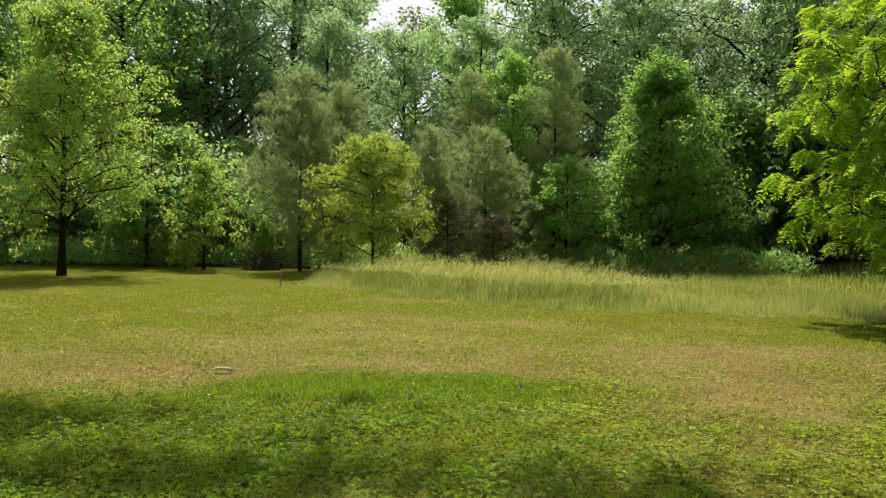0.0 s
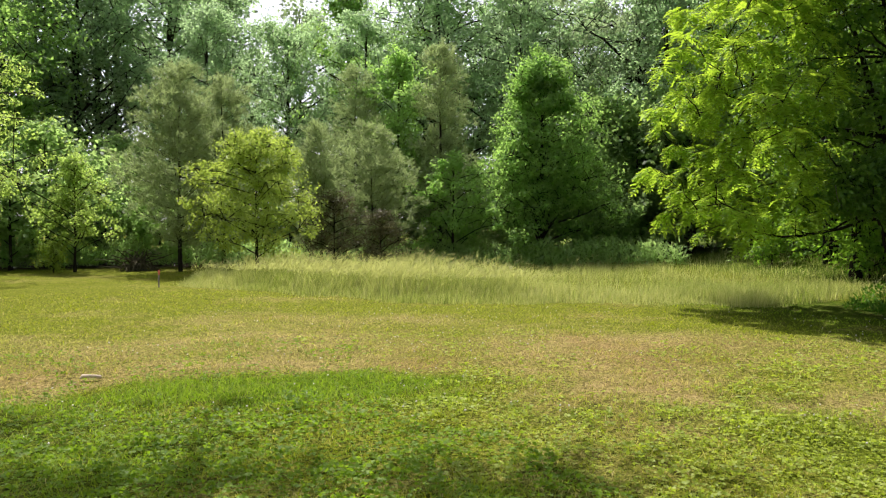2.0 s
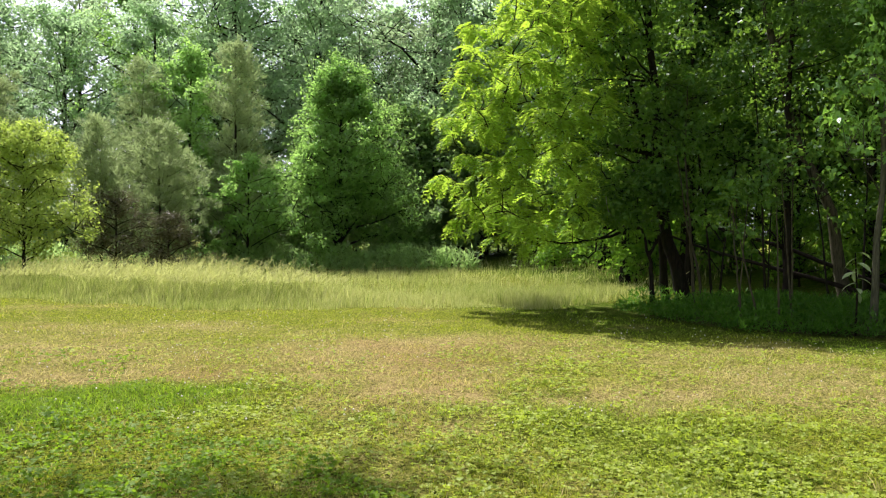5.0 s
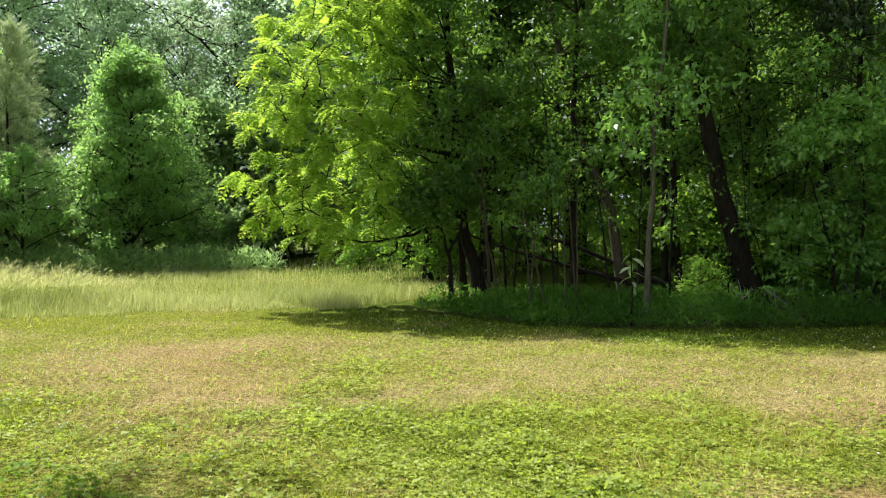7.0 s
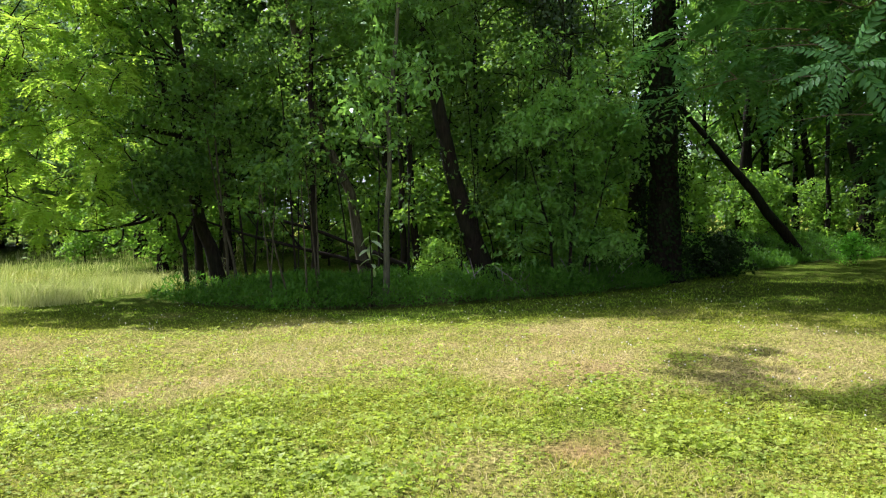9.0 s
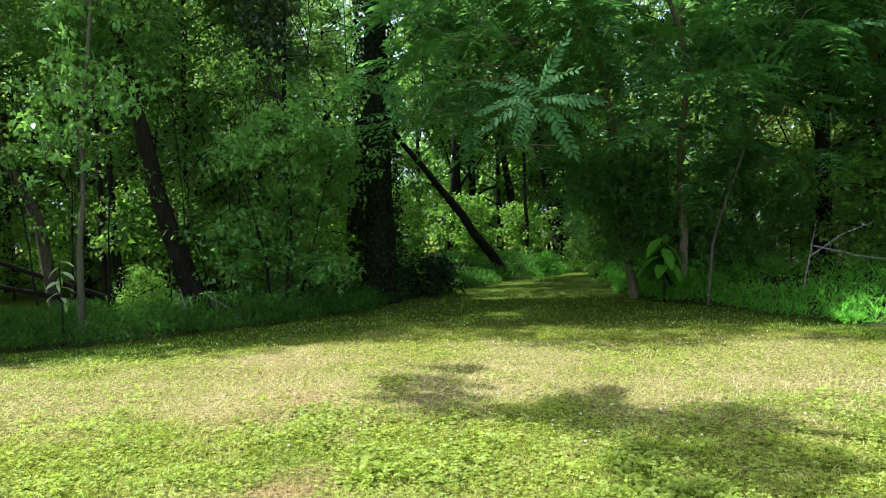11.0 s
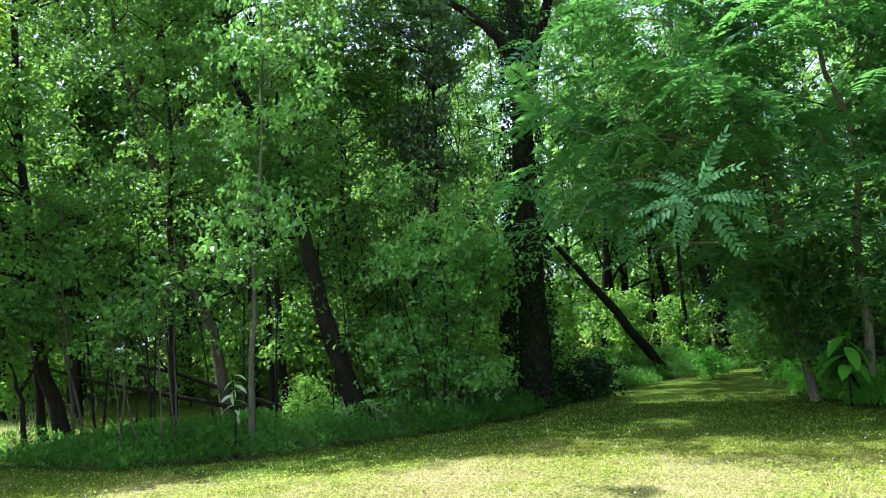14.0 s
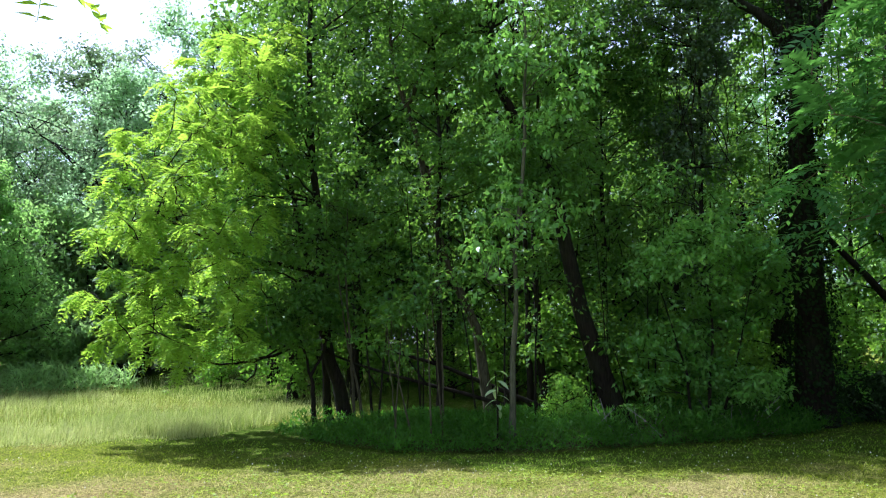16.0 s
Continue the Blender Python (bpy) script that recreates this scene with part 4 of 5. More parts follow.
# ---- the wood's edge ----
def wood_tree(name, stems, lobes, leaf, bark, label, seed, length=0.115, width=0.068, count=50, spread=0.36, category="tree", thin=0.03, hang=0.35):
    """A tree from given stems (points, base radius) and leafy lobes (centre, radii, clumps), each clump carried by a limb."""
    rs = np.random.RandomState(seed)
    x, y, z = stems[0][0][0]
    tree = thing(name, (x, y, low(x, y)), label, category)
    base = np.array([x, y, low(x, y)])
    joints, crown, centres = [], Heap(), []
    for line, thick in stems:
        p = np.array(line, float) - base
        s = np.linspace(0, 1, 14)
        q = np.stack([np.interp(s, np.linspace(0, 1, len(p)), p[:, j]) for j in range(3)], 1)
        q[1:-1, :2] += rs.normal(size=(12, 2)) * min(0.03, thick * 0.25)
        wood = Heap()
        wood.tube(q, thick * (1 - 0.72 * s) + thick * 0.35 * np.exp(-s * 20), 10 if thick > 0.1 else 7, 0.24, rs)
        wood.build("trunk" if thick >= stems[0][1] * 0.6 else "limb", bark, tree, smooth=True)
        joints.append(q[2:])
    joints = np.concatenate(joints)
    for centre, radii, clumps in lobes:
        c = np.array(centre, float) - base
        d = sphere_dirs(rs, clumps)
        r = rs.random(clumps) ** 0.45
        centres.append(c + d * r[:, None] * np.array(radii))
        for k in range(max(2, clumps // 7)):
            tip = centres[-1][k]
            gap = np.linalg.norm((joints - tip) * (1, 1, 1.3) + (0, 0, 0.4), axis=1)
            a = joints[np.argmin(gap)]
            limb = Heap()
            n = np.linalg.norm(tip - a)
            limb.tube(bend(a, tip, 0.05 * n, rs, 6, 0.04), np.linspace(thin, 0.006, 6), 4)
            for m in range(5):
                other = centres[-1][rs.randint(clumps)]
                if np.linalg.norm(other - tip) < 0.9:
                    limb.tube(bend(tip, other, 0.02, rs, 3), (0.007, 0.005, 0.003), 3)
            limb.build("limb", bark, tree)
    if centres:
        fine = np.repeat(np.concatenate(centres), 2, 0)
        fine = fine + rs.normal(size=fine.shape) * spread * (0.5, 0.5, 0.35)
        scatter_leaves(crown, rs, fine, spread * rs.uniform(0.35, 0.95, len(fine)), count // 2, length, width, 0.5, hang, 0.65)
        crown.build("crown", leaf, tree)
    return tree


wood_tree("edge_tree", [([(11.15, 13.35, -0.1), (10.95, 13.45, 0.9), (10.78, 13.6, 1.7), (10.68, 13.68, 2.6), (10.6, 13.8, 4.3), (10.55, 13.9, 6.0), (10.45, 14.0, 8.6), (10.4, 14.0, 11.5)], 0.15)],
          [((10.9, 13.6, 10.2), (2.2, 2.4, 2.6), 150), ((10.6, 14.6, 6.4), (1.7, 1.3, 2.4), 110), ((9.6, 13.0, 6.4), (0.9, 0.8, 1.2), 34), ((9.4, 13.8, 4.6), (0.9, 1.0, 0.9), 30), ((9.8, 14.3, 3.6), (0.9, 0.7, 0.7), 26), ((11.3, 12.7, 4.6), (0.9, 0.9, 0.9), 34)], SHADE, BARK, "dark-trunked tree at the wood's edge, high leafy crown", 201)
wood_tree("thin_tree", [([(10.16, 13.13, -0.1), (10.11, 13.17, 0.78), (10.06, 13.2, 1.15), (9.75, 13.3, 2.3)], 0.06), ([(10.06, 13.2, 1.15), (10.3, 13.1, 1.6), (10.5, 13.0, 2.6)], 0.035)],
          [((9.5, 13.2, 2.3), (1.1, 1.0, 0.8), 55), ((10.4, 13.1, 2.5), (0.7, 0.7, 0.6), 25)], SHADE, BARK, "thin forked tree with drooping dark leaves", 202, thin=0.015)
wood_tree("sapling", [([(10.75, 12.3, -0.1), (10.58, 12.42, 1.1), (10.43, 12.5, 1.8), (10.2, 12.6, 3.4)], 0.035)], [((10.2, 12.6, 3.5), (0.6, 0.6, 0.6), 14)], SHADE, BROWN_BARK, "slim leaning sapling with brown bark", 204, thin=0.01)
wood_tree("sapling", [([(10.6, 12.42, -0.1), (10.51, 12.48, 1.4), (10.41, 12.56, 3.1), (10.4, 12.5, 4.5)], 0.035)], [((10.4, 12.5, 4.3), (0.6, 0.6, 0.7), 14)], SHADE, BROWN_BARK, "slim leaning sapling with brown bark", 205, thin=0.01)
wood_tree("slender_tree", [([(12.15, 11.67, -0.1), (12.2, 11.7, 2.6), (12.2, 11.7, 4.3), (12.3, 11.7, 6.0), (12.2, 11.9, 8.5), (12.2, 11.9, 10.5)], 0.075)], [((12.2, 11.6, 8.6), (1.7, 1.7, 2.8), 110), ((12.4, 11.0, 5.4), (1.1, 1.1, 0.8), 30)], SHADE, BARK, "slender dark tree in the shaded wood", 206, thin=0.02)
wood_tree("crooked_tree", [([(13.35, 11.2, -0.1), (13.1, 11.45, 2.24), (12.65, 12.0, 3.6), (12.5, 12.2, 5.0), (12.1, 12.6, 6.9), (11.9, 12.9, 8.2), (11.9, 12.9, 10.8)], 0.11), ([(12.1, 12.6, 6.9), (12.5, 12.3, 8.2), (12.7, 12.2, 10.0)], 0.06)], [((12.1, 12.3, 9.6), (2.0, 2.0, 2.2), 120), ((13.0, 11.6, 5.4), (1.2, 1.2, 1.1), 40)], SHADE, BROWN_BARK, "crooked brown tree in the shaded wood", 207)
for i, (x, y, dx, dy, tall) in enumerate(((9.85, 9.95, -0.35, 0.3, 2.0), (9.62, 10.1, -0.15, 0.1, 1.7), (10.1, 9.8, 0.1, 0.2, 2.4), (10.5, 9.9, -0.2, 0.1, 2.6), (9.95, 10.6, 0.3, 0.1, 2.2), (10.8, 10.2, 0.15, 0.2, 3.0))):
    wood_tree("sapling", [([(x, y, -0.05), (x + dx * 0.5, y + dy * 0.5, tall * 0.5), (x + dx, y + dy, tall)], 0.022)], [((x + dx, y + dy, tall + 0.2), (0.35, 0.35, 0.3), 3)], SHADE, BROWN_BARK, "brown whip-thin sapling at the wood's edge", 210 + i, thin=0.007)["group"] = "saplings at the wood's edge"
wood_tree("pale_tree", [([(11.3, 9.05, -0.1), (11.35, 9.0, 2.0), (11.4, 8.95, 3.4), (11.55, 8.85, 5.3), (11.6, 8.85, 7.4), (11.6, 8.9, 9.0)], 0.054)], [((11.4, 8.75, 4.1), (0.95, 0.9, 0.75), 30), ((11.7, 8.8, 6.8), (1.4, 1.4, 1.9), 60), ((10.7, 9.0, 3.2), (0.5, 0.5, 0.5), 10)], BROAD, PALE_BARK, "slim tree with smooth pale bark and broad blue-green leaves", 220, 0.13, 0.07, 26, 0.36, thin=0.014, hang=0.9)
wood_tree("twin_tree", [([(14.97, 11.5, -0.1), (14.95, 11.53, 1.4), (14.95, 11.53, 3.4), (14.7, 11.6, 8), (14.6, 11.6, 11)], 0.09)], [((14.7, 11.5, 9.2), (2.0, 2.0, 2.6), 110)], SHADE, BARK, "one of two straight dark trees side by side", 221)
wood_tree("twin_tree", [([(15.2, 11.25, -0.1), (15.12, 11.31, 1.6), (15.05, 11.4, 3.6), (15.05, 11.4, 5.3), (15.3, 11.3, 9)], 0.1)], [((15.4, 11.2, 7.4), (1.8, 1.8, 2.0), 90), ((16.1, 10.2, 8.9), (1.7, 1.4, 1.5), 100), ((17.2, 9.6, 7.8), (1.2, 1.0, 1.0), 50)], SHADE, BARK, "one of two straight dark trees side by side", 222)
# lobes at z 12 and up are unseen, added to shade lawn and bank
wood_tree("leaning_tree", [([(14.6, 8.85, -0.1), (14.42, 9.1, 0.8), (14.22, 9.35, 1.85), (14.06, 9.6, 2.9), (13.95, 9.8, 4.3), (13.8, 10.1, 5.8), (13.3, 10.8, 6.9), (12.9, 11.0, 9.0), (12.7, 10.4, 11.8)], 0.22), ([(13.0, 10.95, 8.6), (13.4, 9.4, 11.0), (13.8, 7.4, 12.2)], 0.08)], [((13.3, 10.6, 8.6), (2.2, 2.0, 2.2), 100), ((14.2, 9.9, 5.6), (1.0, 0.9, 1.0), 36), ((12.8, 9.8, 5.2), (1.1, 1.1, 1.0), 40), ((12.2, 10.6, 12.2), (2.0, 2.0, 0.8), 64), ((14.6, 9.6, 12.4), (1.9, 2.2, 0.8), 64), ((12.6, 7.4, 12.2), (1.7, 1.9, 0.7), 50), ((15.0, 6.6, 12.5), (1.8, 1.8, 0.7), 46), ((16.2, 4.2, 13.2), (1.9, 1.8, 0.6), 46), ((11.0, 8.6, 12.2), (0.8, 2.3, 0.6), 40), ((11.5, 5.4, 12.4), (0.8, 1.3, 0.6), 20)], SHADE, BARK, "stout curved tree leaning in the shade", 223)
SHRUB = np.random.RandomState(225)
SHRUB_LOBES = []
for k in range(34):
    u, z = SHRUB.random(), SHRUB.uniform(0.4, 4.3) * SHRUB.uniform(0.7, 1.05)
    w = SHRUB.uniform(0.2, 0.7)
    SHRUB_LOBES.append(((14.1 + 1.5 * u + SHRUB.uniform(-0.2, 1.3), 8.1 - 1.7 * u - 0.08 * z + SHRUB.uniform(-0.2, 0.9), z), (w, w, w * 0.6), int(6 + 20 * w)))
for x, y, z in ((14.6, 7.9, 4.6), (14.7, 7.7, 5.0), (15.1, 6.9, 4.2), (15.0, 7.0, 4.5), (15.9, 6.3, 3.6)):
    SHRUB_LOBES.append(((x, y, z), (0.25, 0.25, 0.35), 5))
wood_tree("edge_shrub", [([(15.05, 7.6, 0.0), (14.9, 7.6, 1.2), (14.5, 7.9, 2.8)], 0.035), ([(15.2, 7.4, 0.0), (15.2, 7.2, 1.8), (14.8, 7.1, 4.3)], 0.04), ([(15.5, 7.3, 0.0), (15.6, 6.9, 1.4), (15.6, 6.6, 2.7)], 0.03)],
          SHRUB_LOBES, BROAD, BARK, "tall leafy shrub in front of the shaded wood", 224, 0.13, 0.062, 24, 0.36, "shrub", 0.012, 0.6)
WHIP = np.random.RandomState(226)
for k in range(16):
    u = k / 15
    x, y = 10.9 + 4.6 * u + WHIP.uniform(-0.4, 0.4), 12.2 - 4.2 * u + WHIP.uniform(-0.2, 1.6)
    tall, lean = WHIP.uniform(2.4, 5.5), WHIP.normal(size=2) * 0.35
    wood_tree("whip_sapling", [([(x, y, -0.05), (x + lean[0] * 0.3, y + lean[1] * 0.3, tall * 0.45), (x + lean[0], y + lean[1], tall)], WHIP.uniform(0.014, 0.032))], [((x + lean[0], y + lean[1], tall), (0.5, 0.5, 0.6), 6), ((x + lean[0] * 0.5, y + lean[1] * 0.5, tall * 0.6), (0.5, 0.5, 0.5), 3)], SHADE, BARK, "thin dark sapling in the wood's shade", 600 + k, thin=0.007, count=30)["group"] = "thin saplings in the shade"


for seed, line in ((282, [(15.2, 10.2, -0.03), (13.6, 11.1, 0.75), (12.3, 11.9, 1.35), (11.3, 12.8, 1.75), (10.3, 13.5, 2.2)]), (283, [(14.6, 10.0, -0.03), (13.4, 11.0, 0.5), (12.1, 12.0, 0.95), (11.2, 12.9, 1.3), (10.4, 13.6, 1.7)])):
    wood_tree("fallen_limb", [(line, 0.06), ([line[2], (line[2][0] - 0.5, line[2][1] + 0.2, line[2][2] + 0.7)], 0.025), ([line[3], (line[3][0] + 0.1, line[3][1] - 0.4, line[3][2] - 0.5)], 0.02)], [], SHADE, BARK, "dead dark limb propped across the shaded wood", seed, category="dead branch")


def ivy_tree():
    rs = np.random.RandomState(230)
    x0, y0 = 17.1, 6.05
    # high crown and side lobes are added above view to shade the gap
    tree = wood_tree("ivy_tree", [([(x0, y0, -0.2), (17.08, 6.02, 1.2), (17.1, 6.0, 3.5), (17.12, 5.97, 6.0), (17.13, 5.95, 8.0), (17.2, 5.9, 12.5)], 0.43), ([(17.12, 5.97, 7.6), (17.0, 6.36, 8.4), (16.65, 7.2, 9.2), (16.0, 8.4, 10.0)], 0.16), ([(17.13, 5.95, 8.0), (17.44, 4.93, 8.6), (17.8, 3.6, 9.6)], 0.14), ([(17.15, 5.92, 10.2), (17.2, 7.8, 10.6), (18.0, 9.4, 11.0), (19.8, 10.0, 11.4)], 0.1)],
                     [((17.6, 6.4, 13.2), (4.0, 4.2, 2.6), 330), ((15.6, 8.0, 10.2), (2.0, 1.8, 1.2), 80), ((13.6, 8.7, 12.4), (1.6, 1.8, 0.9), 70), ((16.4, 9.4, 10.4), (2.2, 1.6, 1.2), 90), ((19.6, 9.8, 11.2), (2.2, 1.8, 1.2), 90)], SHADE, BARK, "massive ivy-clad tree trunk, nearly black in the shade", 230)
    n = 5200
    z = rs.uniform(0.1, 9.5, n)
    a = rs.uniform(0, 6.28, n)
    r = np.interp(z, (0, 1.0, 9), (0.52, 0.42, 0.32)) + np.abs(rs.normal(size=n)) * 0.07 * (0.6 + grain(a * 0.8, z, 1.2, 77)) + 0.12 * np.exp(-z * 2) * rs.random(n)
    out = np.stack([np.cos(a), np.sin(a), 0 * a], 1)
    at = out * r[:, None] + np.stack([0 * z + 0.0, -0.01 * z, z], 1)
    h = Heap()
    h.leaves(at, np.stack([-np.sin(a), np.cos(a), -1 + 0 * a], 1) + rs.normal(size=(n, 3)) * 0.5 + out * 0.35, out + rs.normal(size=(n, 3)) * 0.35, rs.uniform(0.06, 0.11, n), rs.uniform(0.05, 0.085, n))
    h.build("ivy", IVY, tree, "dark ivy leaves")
    tree.matrix_basis = Matrix.LocRotScale((18.3, 6.49, low(18.3, 6.49)), None, (1.07, 1.07, 1.07))
    for k in range(9):
        v = Heap()
        a0 = rs.uniform(2.6, 5.0)
        top = np.array([math.cos(a0) * rs.uniform(0.7, 1.8), math.sin(a0) * rs.uniform(0.7, 1.8), rs.uniform(7.5, 9.5)])
        foot = top * (rs.uniform(0.5, 0.9), rs.uniform(0.5, 0.9), 0) + (0, 0, rs.uniform(2.2, 5.0))
        v.tube(bend(top, foot, 0.0, rs, 8, 0.09), 0.012, 4)
        v.build("vine", BARK, tree)


ivy_tree()


def vine_tree():
    """A slim tree smothered in dark creeper, with creeper stems hanging beside the big trunk."""
    rs = np.random.RandomState(232)
    tree = wood_tree("vine_tree", [([(17.9, 8.7, 0.0), (17.8, 8.6, 3.0), (17.6, 8.4, 6.5), (17.5, 8.3, 10.5)], 0.08)],
                     [((17.3, 8.2, 8.6), (0.9, 1.0, 1.7), 90), ((17.2, 8.7, 6.2), (0.8, 0.9, 1.3), 56), ((16.6, 9.4, 9.6), (1.2, 1.2, 1.0), 60), ((17.7, 8.5, 3.6), (0.5, 0.5, 1.0), 20)], GLOSSY, BARK, "slim tree smothered in dark glossy creeper", 232, 0.1, 0.07)
    for k in range(12):
        v = Heap()
        top = np.array([rs.uniform(-1.4, 0.2), rs.uniform(-1.4, 0.6), rs.uniform(7.5, 9.5)])
        foot = top + (rs.normal() * 0.4, rs.normal() * 0.4, -rs.uniform(2.5, 5.5))
        v.tube(bend(top, foot, 0.0, rs, 9, 0.1), 0.014, 4)
        v.build("vine", BARK, tree)


vine_tree()
wood_tree("fallen_tree", [([(27.1, 5.0, 0.0), (26.9, 5.5, 0.76), (26.65, 6.57, 2.35), (26.4, 7.55, 3.65), (26.1, 8.47, 4.87), (25.7, 9.8, 6.6)], 0.19)], [((25.6, 10.0, 7.0), (1.2, 1.2, 0.9), 30)], SHADE, BARK, "dead dark trunk leaning across the gap in the wood", 231)
for i, (x, y, dx, dy, r, tall) in enumerate(((35.8, 6.1, -0.15, 0.9, 0.22, 14), (32.0, 5.2, 0.0, 0.05, 0.1, 11), (34.2, 4.0, -0.2, 1.1, 0.34, 15), (30.5, 8.0, 0.2, -0.3, 0.15, 13), (37.5, 2.0, 0, 0.2, 0.16, 13))):
    wood_tree("inner_tree", [([(x, y, 0.0), (x + dx * 0.4, y + dy * 0.4, 3), (x + dx, y + dy, 6.5), (x + dx, y + dy, tall)], r)], [((x + dx, y + dy, tall * 0.78), (2.3, 2.3, tall * 0.2), 90)], SHADE, BARK, "straight dark tree inside the wood", 240 + i, 0.18, 0.11, 34, 0.5)["group"] = "dark trunks beyond the gap"

# added sun blocker: hidden trunk, crown above view, shades gap and bank
wood_tree("canopy_tree", [([(23.4, 9.2, 0.3), (23.0, 8.8, 4.0), (22.2, 7.6, 8.5), (20.8, 5.8, 12.5), (19.8, 4.8, 14.5)], 0.26)], [((19.8, 4.4, 14.0), (4.8, 3.8, 1.8), 260), ((22.0, 7.4, 12.5), (2.6, 2.2, 1.5), 60), ((23.5, 10.5, 13.0), (3.2, 2.0, 1.4), 110), ((27.0, 9.5, 13.0), (2.6, 1.8, 1.4), 80)], SHADE, BARK, "added tree, crown mostly out of view, that shades the gap and bank", 246, 0.2, 0.14, 40, 0.6)

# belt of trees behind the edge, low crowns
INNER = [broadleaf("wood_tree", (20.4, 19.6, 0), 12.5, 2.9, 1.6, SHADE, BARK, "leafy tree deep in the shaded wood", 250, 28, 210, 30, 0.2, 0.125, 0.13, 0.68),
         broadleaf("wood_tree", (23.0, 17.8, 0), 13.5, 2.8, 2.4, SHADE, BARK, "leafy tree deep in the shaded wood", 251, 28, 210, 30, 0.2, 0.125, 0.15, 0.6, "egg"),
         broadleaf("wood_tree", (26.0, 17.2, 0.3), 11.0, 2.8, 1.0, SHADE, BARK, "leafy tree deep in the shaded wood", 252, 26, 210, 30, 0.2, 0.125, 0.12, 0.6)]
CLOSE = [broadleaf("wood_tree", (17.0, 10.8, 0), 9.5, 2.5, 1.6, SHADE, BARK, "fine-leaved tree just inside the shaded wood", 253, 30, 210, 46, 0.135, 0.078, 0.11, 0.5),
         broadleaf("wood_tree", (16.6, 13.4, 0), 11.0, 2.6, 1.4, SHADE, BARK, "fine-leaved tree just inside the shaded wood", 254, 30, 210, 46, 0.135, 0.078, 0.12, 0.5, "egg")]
for ob in INNER + CLOSE:
    tagged(ob, group="trees inside the shaded wood")
for i, (x, y, k) in enumerate(((15.5, 18.5, 1.1), (17.6, 16.6, 1.15), (22.4, 11.6, 1.05), (26.4, 11.4, 1.1), (19.6, 10.2, 0.9), (14.9, 20.8, 1.1), (19.0, 20.4, 1.2))):
    copy_thing(CLOSE[i % 2], Matrix.LocRotScale((x, y, low(x, y) - 0.05), Euler((0, 0, SPOTS.uniform(0, 6.28))), (k, k, k)))
for i, (x, y) in enumerate(((21.5, 21.0), (25.5, 19.5), (28.6, 17.5), (33.0, 15.5), (34.5, 8.6), (29.5, 19.5), (17.8, 21.2), (31.0, 16.8), (36.5, 4.2), (33, -1.5), (28, -4.5), (23.5, -5.5), (20.5, -8), (17.5, -11), (15.5, -7.5), (12.5, -12), (20, -3.5), (27, -2.6), (34, -7), (27.5, -10.5))):
    deep = y - np.interp(x, *np.array(BED[1:]).T) if y > 4 else 8.0
    k = float(np.clip((deep + 2.2) * 1.88 / 12.5, 0.75, 1.2)) * SPOTS.uniform(0.9, 1.05)
    copy_thing(INNER[i % 3], Matrix.LocRotScale((x, y, low(x, y) - 0.05), Euler((0, 0, SPOTS.uniform(0, 6.28))), (k, k, k)))
for x, y, k in ((17.8, 23.0, 1.3), (17.2, 20.6, 1.3), (17.0, 25.0, 1.35), (37.0, 8.6, 1.35), (38.6, 4.6, 1.4), (39.0, 0.4, 1.4), (41.0, -5.0, 1.3), (37.0, -11.0, 1.2), (35.5, -3.6, 1.3), (30.5, -7.0, 1.25), (24.5, -8.6, 1.2)):
    copy_thing(INNER[1], Matrix.LocRotScale((x, y, low(x, y) - 0.05), Euler((0, 0, x)), (k, k, k)))
# open growth on the far side of the belt, sunlight put into its leaf colour
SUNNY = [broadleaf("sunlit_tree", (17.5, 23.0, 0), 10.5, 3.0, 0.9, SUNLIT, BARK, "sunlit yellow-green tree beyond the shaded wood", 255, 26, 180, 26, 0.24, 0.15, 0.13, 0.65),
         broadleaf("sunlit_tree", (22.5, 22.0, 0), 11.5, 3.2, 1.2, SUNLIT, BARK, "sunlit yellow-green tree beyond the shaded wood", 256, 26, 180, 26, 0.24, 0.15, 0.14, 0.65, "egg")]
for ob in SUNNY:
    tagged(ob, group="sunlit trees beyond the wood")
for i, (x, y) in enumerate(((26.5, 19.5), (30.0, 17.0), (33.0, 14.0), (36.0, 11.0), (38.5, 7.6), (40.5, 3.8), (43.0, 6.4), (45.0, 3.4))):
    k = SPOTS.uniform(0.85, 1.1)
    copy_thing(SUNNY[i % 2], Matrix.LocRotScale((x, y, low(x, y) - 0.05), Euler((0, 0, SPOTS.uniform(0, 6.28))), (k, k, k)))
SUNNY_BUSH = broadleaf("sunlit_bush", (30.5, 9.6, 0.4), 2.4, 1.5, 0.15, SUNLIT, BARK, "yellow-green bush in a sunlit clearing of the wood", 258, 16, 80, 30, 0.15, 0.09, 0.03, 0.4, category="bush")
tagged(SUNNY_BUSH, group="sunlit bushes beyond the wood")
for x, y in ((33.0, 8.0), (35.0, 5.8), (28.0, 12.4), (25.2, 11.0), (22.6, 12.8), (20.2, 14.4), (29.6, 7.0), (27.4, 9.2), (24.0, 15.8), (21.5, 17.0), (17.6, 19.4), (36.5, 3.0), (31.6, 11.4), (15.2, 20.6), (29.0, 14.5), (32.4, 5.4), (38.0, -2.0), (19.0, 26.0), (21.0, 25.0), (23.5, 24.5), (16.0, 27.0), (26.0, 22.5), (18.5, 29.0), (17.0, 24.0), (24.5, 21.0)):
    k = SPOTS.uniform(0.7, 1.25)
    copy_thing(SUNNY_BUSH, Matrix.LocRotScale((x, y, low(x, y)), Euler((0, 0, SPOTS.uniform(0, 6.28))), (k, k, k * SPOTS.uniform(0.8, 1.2))))
